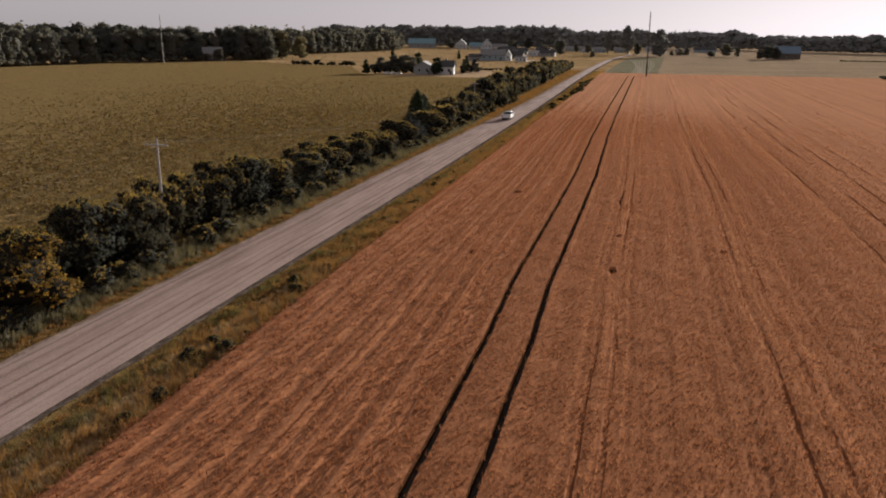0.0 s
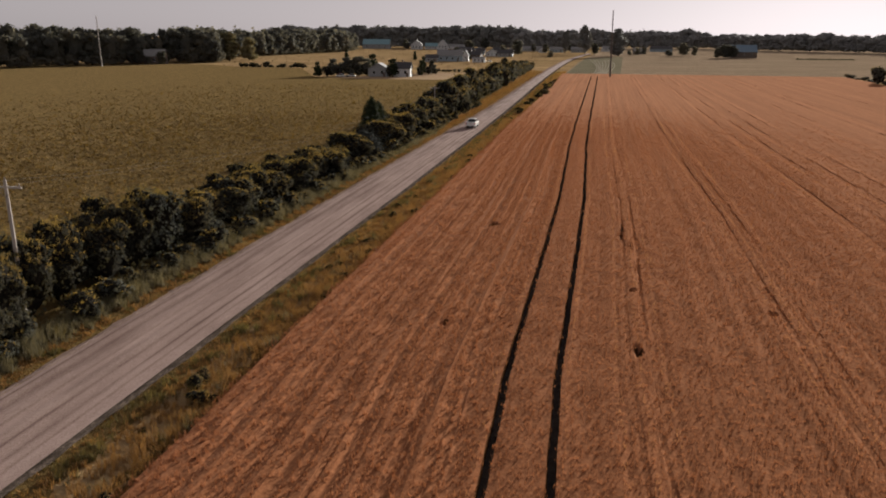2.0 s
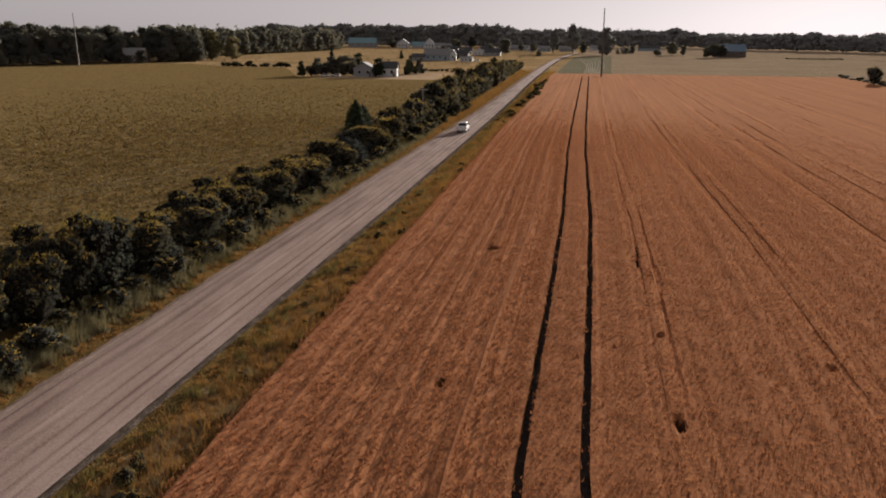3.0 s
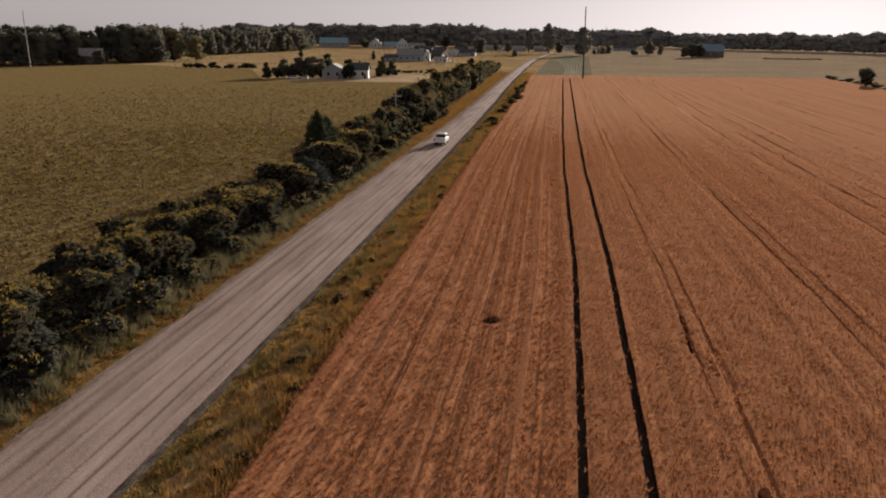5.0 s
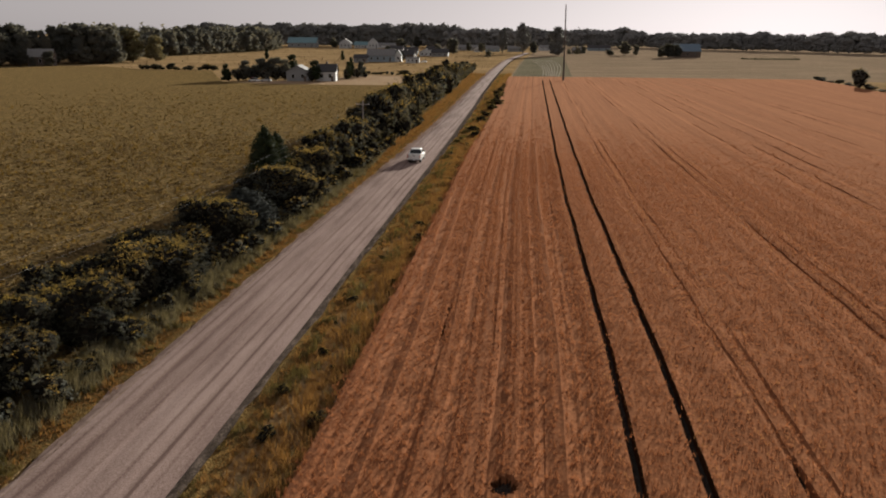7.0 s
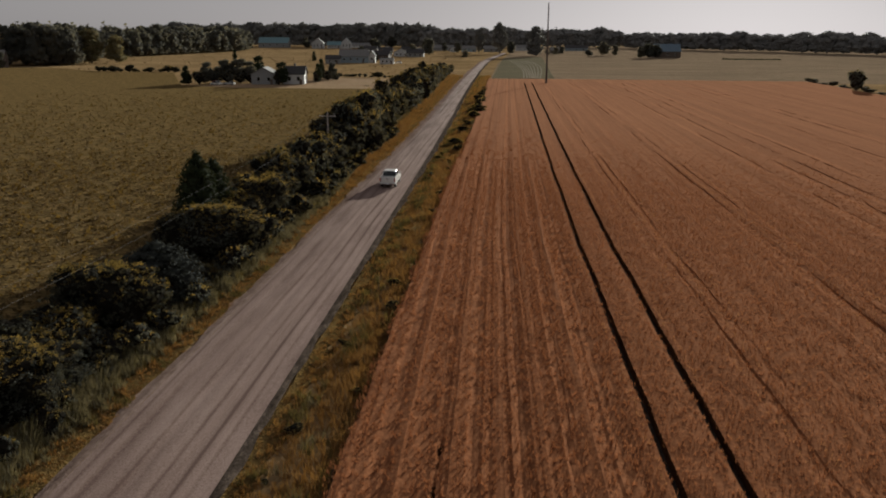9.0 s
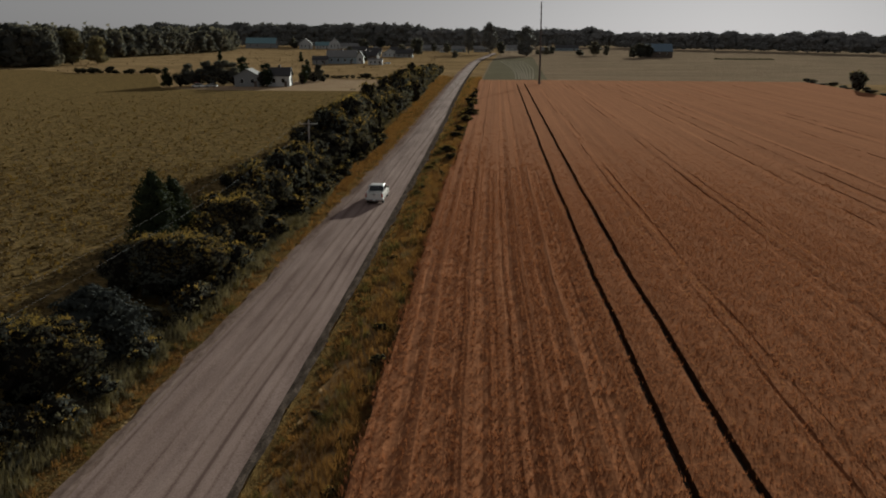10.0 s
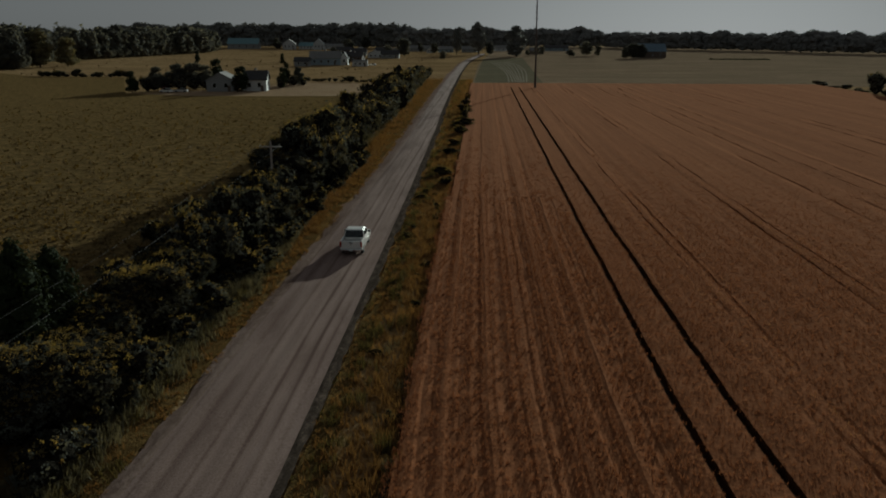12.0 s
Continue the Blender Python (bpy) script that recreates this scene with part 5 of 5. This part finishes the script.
# ---- pickup truck ----
def pickup(x, y, turn):
    ob = empty("pickup_truck", pose(x, y, 0.11, 0, 0, turn), "white crew-cab pickup truck driving on the gravel road", "pickup truck")
    W = 0.98
    # side outline of the lower body, rear at y = 0, nose at y = 5.75
    low = [(0.05, 0.52), (0.0, 0.78), (1.93, 0.80), (1.95, 1.14), (4.15, 1.12), (5.35, 1.04), (5.68, 0.9), (5.72, 0.6), (5.6, 0.42), (5.15, 0.40), (5.1, 0.62), (4.92, 0.82), (4.62, 0.9), (4.32, 0.82), (4.14, 0.62), (4.1, 0.40), (1.62, 0.40), (1.58, 0.62), (1.4, 0.82), (1.1, 0.9), (0.8, 0.82), (0.62, 0.62), (0.58, 0.46)]
    bm = prism(low, "x", -W, W)
    bmesh.ops.bevel(bm, geom=[e for e in bm.edges if abs(e.verts[0].co.x - e.verts[1].co.x) < 0.01], offset=0.05, segments=2, affect="EDGES", profile=0.6)
    body = part("body", bm, M["white_paint"], ob)
    # load bed: a dark well set into the rear of the body
    part("bed_liner", box(-0.84, 0.84, 0.11, 1.92, 0.78, 0.86, 0.01), M["plastic"], ob, "black bed liner")
    for s in (-1, 1):
        part("bed_rail", box(s * 0.98 - 0.13 * (s > 0), s * 0.98 + 0.13 * (s < 0), 0.05, 1.94, 0.76, 1.34, 0.04), M["white_paint"], ob)
    tail = part("tailgate", box(-0.82, 0.82, -0.03, 0.10, 0.72, 1.34, 0.03), M["white_paint"], ob)
    part("handle", box(-0.16, 0.16, -0.05, -0.025, 1.16, 1.24, 0.01), M["plastic"], tail, "black tailgate handle")
    part("badge", box(-0.09, 0.09, -0.045, -0.025, 1.0, 1.06), M["chrome"], tail)
    # cab: tapered towards the roof
    bm = bmesh.new()
    rows = [(1.92, 4.28, 0.95, 1.10), (1.95, 4.02, 0.93, 1.32), (2.12, 3.42, 0.80, 1.82), (2.22, 3.30, 0.74, 1.87)]
    rings = [[bm.verts.new(p) for p in ((-w, y0, z), (w, y0, z), (w, y1, z), (-w, y1, z))] for y0, y1, w, z in rows]
    for a, b in zip(rings, rings[1:]):
        for i in range(4):
            bm.faces.new((a[i], a[(i + 1) % 4], b[(i + 1) % 4], b[i]))
    bm.faces.new(rings[-1]), bm.faces.new(rings[0][::-1])
    bmesh.ops.bevel(bm, geom=[e for e in bm.edges if min(v.co.z for v in e.verts) > 1.2], offset=0.04, segments=2, affect="EDGES", profile=0.6)
    cab = part("cab", bm, M["white_paint"], ob)

    def pane(name, corners, parent=cab):
        bm = bmesh.new()
        outer = [Vector(c) for c in corners]
        n = (outer[1] - outer[0]).cross(outer[2] - outer[0]).normalized() * 0.012
        a, b = [bm.verts.new(c + n) for c in outer], [bm.verts.new(c - n) for c in outer]
        bm.faces.new(a), bm.faces.new(b[::-1])
        for i in range(len(a)):
            j = (i + 1) % len(a)
            bm.faces.new((a[i], b[i], b[j], a[j]))
        return part(name, bm, M["glass"], parent)

    pane("rear_window", [(-0.86, 1.925, 1.2), (0.86, 1.925, 1.2), (0.74, 2.09, 1.79), (-0.74, 2.09, 1.79)])
    pane("windscreen", [(-0.85, 3.99, 1.36), (0.85, 3.99, 1.36), (0.74, 3.46, 1.79), (-0.74, 3.46, 1.79)])
    for s in (-1, 1):
        pane("side_window", [(s * 0.932, 2.12, 1.36), (s * 0.932, 2.85, 1.36), (s * 0.822, 2.82, 1.76), (s * 0.822, 2.24, 1.76)])
        pane("side_window", [(s * 0.932, 2.95, 1.36), (s * 0.932, 3.82, 1.36), (s * 0.822, 3.36, 1.76), (s * 0.822, 2.93, 1.76)])
        for y0, y1 in ((2.08, 2.9), (2.94, 3.95)):
            door = part("door", box(s * 0.975, s * 0.995, y0, y1, 0.56, 1.10, 0.008), M["white_paint"], ob)
            part("door_handle", box(s * 0.99, s * 1.02, y0 + 0.06, y0 + 0.22, 0.99, 1.03, 0.008), M["chrome"], door)
        mirror = part("wing_mirror", box(s * 0.98, s * 1.22, 3.72, 3.84, 1.24, 1.46, 0.03), M["white_paint"], ob)
        part("mirror_glass", box(s * 1.01, s * 1.19, 3.705, 3.722, 1.27, 1.43), M["glass"], mirror)
        part("tail_light", box(s * 0.84, s * 0.985, -0.02, 0.08, 0.82, 1.30, 0.02), M["red_lens"], ob)
        part("headlight", box(s * 0.62, s * 0.95, 5.55, 5.70, 0.78, 0.96, 0.02), M["clear_lens"], ob)
    part("rear_bumper", box(-0.95, 0.95, -0.16, 0.06, 0.46, 0.66, 0.04), M["chrome"], ob)
    part("front_bumper", box(-0.96, 0.96, 5.62, 5.84, 0.42, 0.66, 0.05), M["chrome"], ob)
    part("grille", box(-0.6, 0.6, 5.66, 5.74, 0.7, 0.98, 0.02), M["plastic"], ob)
    part("number_plate", box(-0.16, 0.16, -0.18, -0.16, 0.5, 0.64), M["plate"], ob)
    part("undercarriage", box(-0.7, 0.7, 0.4, 5.3, 0.30, 0.5), M["plastic"], ob)
    for s in (-1, 1):
        for wy in (1.1, 4.62):
            wheel = new("wheel")
            wheel.parent, wheel.location = ob, (s * 0.84, wy, 0.40)
            bm = rod((-0.14, 0, 0), (0.14, 0, 0), 0.40, 0.40, 22)
            bmesh.ops.bevel(bm, geom=[e for e in bm.edges if abs(e.verts[0].co.x - e.verts[1].co.x) < 0.01], offset=0.05, segments=2, affect="EDGES", profile=0.5)
            part("tyre", bm, M["tyre"], wheel)
            part("rim", rod((s * 0.10, 0, 0), (s * 0.155, 0, 0), 0.25, 0.2, 16), M["rim"], wheel)
    return ob


pickup(0.35, 175.2, 1.0)


# ---- houses and barns ----
def building(name, x, y, w, d, eave, ridge, turn, wall, roof, label, category="house", windows=3, along="x", chimney=False, door=True, overhang=0.4):
    """Walls with gable ends, a roof with thickness, windows, a door. The front looks to -y."""
    ob = empty(name, pose(x, y, -0.25, 0, 0, turn), label, category)
    if along == "x":
        part("wall", prism([(-d / 2, 0), (d / 2, 0), (d / 2, eave), (0, ridge), (-d / 2, eave)], "x", -w / 2, w / 2), M[wall], ob)
    else:
        part("wall", prism([(-w / 2, 0), (w / 2, 0), (w / 2, eave), (0, ridge), (-w / 2, eave)], "y", -d / 2, d / 2), M[wall], ob)
    half, length = (d / 2, w / 2) if along == "x" else (w / 2, d / 2)
    fall = (ridge - eave) / half
    out = [(-half - overhang, eave - fall * overhang), (0, ridge), (half + overhang, eave - fall * overhang), (half + overhang, eave - fall * overhang + 0.25), (0, ridge + 0.28), (-half - overhang, eave - fall * overhang + 0.25)]
    top = part("roof", prism([(u, v + 0.02) for u, v in out], along, -length - overhang, length + overhang), M[roof], ob)
    if chimney:
        part("chimney", box(-0.4, 0.4, -0.4, 0.4, ridge - 0.4, ridge + 1.1, 0.03), M["brown_wall"], top)
    for i in range(windows):
        at = -w / 2 + w * (i + 0.7) / (windows + 0.4)
        win = part("window", box(at - 0.65, at + 0.65, -d / 2 - 0.05, -d / 2 + 0.05, eave * 0.35, eave * 0.78), M["white_wall"], ob)
        part("pane", box(at - 0.55, at + 0.55, -d / 2 - 0.07, -d / 2 - 0.04, eave * 0.38, eave * 0.75), M["glass"], win)
    for s in (-1, 1):
        at = s * w / 2
        win = part("window", box(at - 0.05, at + 0.05, -0.6, 0.6, eave * 0.4, eave * 0.8), M["white_wall"], ob)
        part("pane", box(at + s * 0.04 - 0.015, at + s * 0.04 + 0.03, -0.5, 0.5, eave * 0.43, eave * 0.77), M["glass"], win)
    if door:
        at = w * 0.32
        part("door", box(at - 0.5, at + 0.5, -d / 2 - 0.06, -d / 2 + 0.04, 0, 2.1), M["brown_wall"], ob)
    return ob


building("farmhouse", -67.6, 373.0, 8.0, 8.5, 4.0, 6.6, 8, "white_wall", "dark_roof", "white farmhouse with a dark shingle roof", windows=2, chimney=True)
building("farm_garage", -78.5, 371.0, 9.2, 9.0, 3.8, 6.2, 6, "grey_wall", "grey_roof", "pale grey gabled garage beside the farmhouse", "garage", 2, "y")
building("garden_shed", -61.5, 406.0, 2.8, 2.4, 2.3, 3.2, 20, "white_wall", "grey_roof", "small white shed behind the farmhouse", "shed", 0)
building("wood_house", -262.5, 475.0, 13.0, 9.0, 5.2, 9.2, 20, "brown_wall", "grey_roof", "brown house with a pale roof against the wood", windows=3)
building("blue_house", -89.0, 590.0, 19.0, 10.0, 4.2, 8.2, 6, "blue_wall", "grey_roof", "long pale blue house with a grey roof", windows=4, chimney=True)
building("house_wing", -77.5, 592.0, 4.5, 8.0, 4.6, 7.6, 6, "white_wall", "dark_roof", "white gabled wing of the blue-grey house", windows=1, along="y")
building("village_garage", -99.5, 573.0, 9.0, 7.0, 3.0, 5.0, 5, "grey_wall", "dark_roof", "low dark-roofed garage by the meadow", "garage", 2)
building("mobile_home", -64.5, 573.0, 9.0, 3.4, 2.9, 3.5, 4, "white_wall", "grey_roof", "white mobile home standing on the grass", "mobile home", 3, overhang=0.1)
building("teal_barn", -292.0, 1068.0, 38.0, 16.0, 6.0, 12.5, 6, "grey_wall", "teal_roof", "wide barn with a teal sheet-metal roof", "barn", 4)
building("white_house", -225.0, 1030.0, 15.0, 10.0, 6.5, 12.0, 8, "white_wall", "grey_roof", "white house with a steep gable", windows=3, along="y", chimney=True)
building("white_bungalow", -208.0, 1045.0, 17.0, 9.0, 4.0, 8.0, 6, "white_wall", "teal_roof", "long low white house with a blue-green roof", windows=4)
building("white_house", -189.0, 1028.0, 13.0, 10.0, 7.0, 13.0, 12, "white_wall", "blue_roof", "tall white house with a blue-grey roof", windows=3, along="y")
for i, (x, y, w, d, wall, roof, al) in enumerate((
        (-82, 655, 13, 8, "brown_wall", "dark_roof", "x"), (-79, 735, 12, 8, "white_wall", "grey_roof", "y"), (-65, 722, 14, 8, "grey_wall", "dark_roof", "x"), (-100, 690, 12, 8, "grey_wall", "dark_roof", "x"),
        (-116, 892, 12, 9, "white_wall", "grey_roof", "y"), (-129, 866, 14, 9, "brown_wall", "dark_roof", "x"), (-88, 853, 15, 9, "white_wall", "dark_roof", "x"), (-74, 838, 10, 8, "grey_wall", "grey_roof", "y"), (-103, 800, 13, 9, "blue_wall", "dark_roof", "x"),
        (-183, 1085, 26, 9, "white_wall", "grey_roof", "x"), (-63, 963, 27, 9, "grey_wall", "grey_roof", "x"), (-32, 918, 15, 9, "blue_wall", "grey_roof", "x"), (-46, 900, 9, 8, "white_wall", "dark_roof", "y"), (-7, 926, 17, 9, "grey_wall", "grey_roof", "x"),
        (28, 992, 19, 9, "white_wall", "grey_roof", "x"), (59, 873, 13, 8, "brown_wall", "grey_roof", "x"), (89, 1000, 26, 11, "blue_wall", "dark_roof", "x"), (440, 1030, 22, 12, "white_wall", "grey_roof", "y"))):
    kinds = {"white_wall": "white", "grey_wall": "grey", "brown_wall": "brown", "blue_wall": "blue-grey"}
    building("village_house", x, y, w, d, 3.2, 6.0, (i * 17) % 24 - 8, wall, roof, f"{kinds[wall]} gabled village house with a {'dark' if roof == 'dark_roof' else 'grey'} roof", windows=3, along=al, chimney=i % 3 == 0)
building("blue_barn", 145.8, 762.0, 22.0, 14.0, 5.2, 11.0, 2, "brown_wall", "blue_roof", "long barn with a blue sheet-metal roof", "barn", 3)


def car(x, y, turn, paint, label):
    ob = empty("car", pose(x, y, -0.2, 0, 0, turn), label, "car")
    part("body", prism([(0, 0.35), (0, 0.8), (0.3, 0.95), (3.1, 0.98), (4.3, 0.8), (4.4, 0.35)], "x", -0.9, 0.9), M[paint], ob)
    part("cabin", prism([(0.5, 0.94), (0.95, 1.42), (2.5, 1.45), (3.2, 0.97)], "x", -0.76, 0.76), M["glass"], ob)
    part("roof", box(-0.7, 0.7, 0.95, 2.5, 1.44, 1.50, 0.02), M[paint], ob)
    for s in (-1, 1):
        for wy in (0.85, 3.55):
            part("wheel", rod((s * 0.74, wy, 0.32), (s * 0.93, wy, 0.32), 0.32, 0.32, 14), M["tyre"], ob)
    return ob


car(-92.5, 360.5, 70, "white_paint", "white car parked in the farmyard")
car(-88.0, 363.0, 95, "silver", "silver car parked in the farmyard")
car(-96.0, 364.5, 30, "red_paint", "dark red car parked by the farmyard trees")
car(-56.0, 580.0, 80, "white_paint", "white car parked on the village grass")
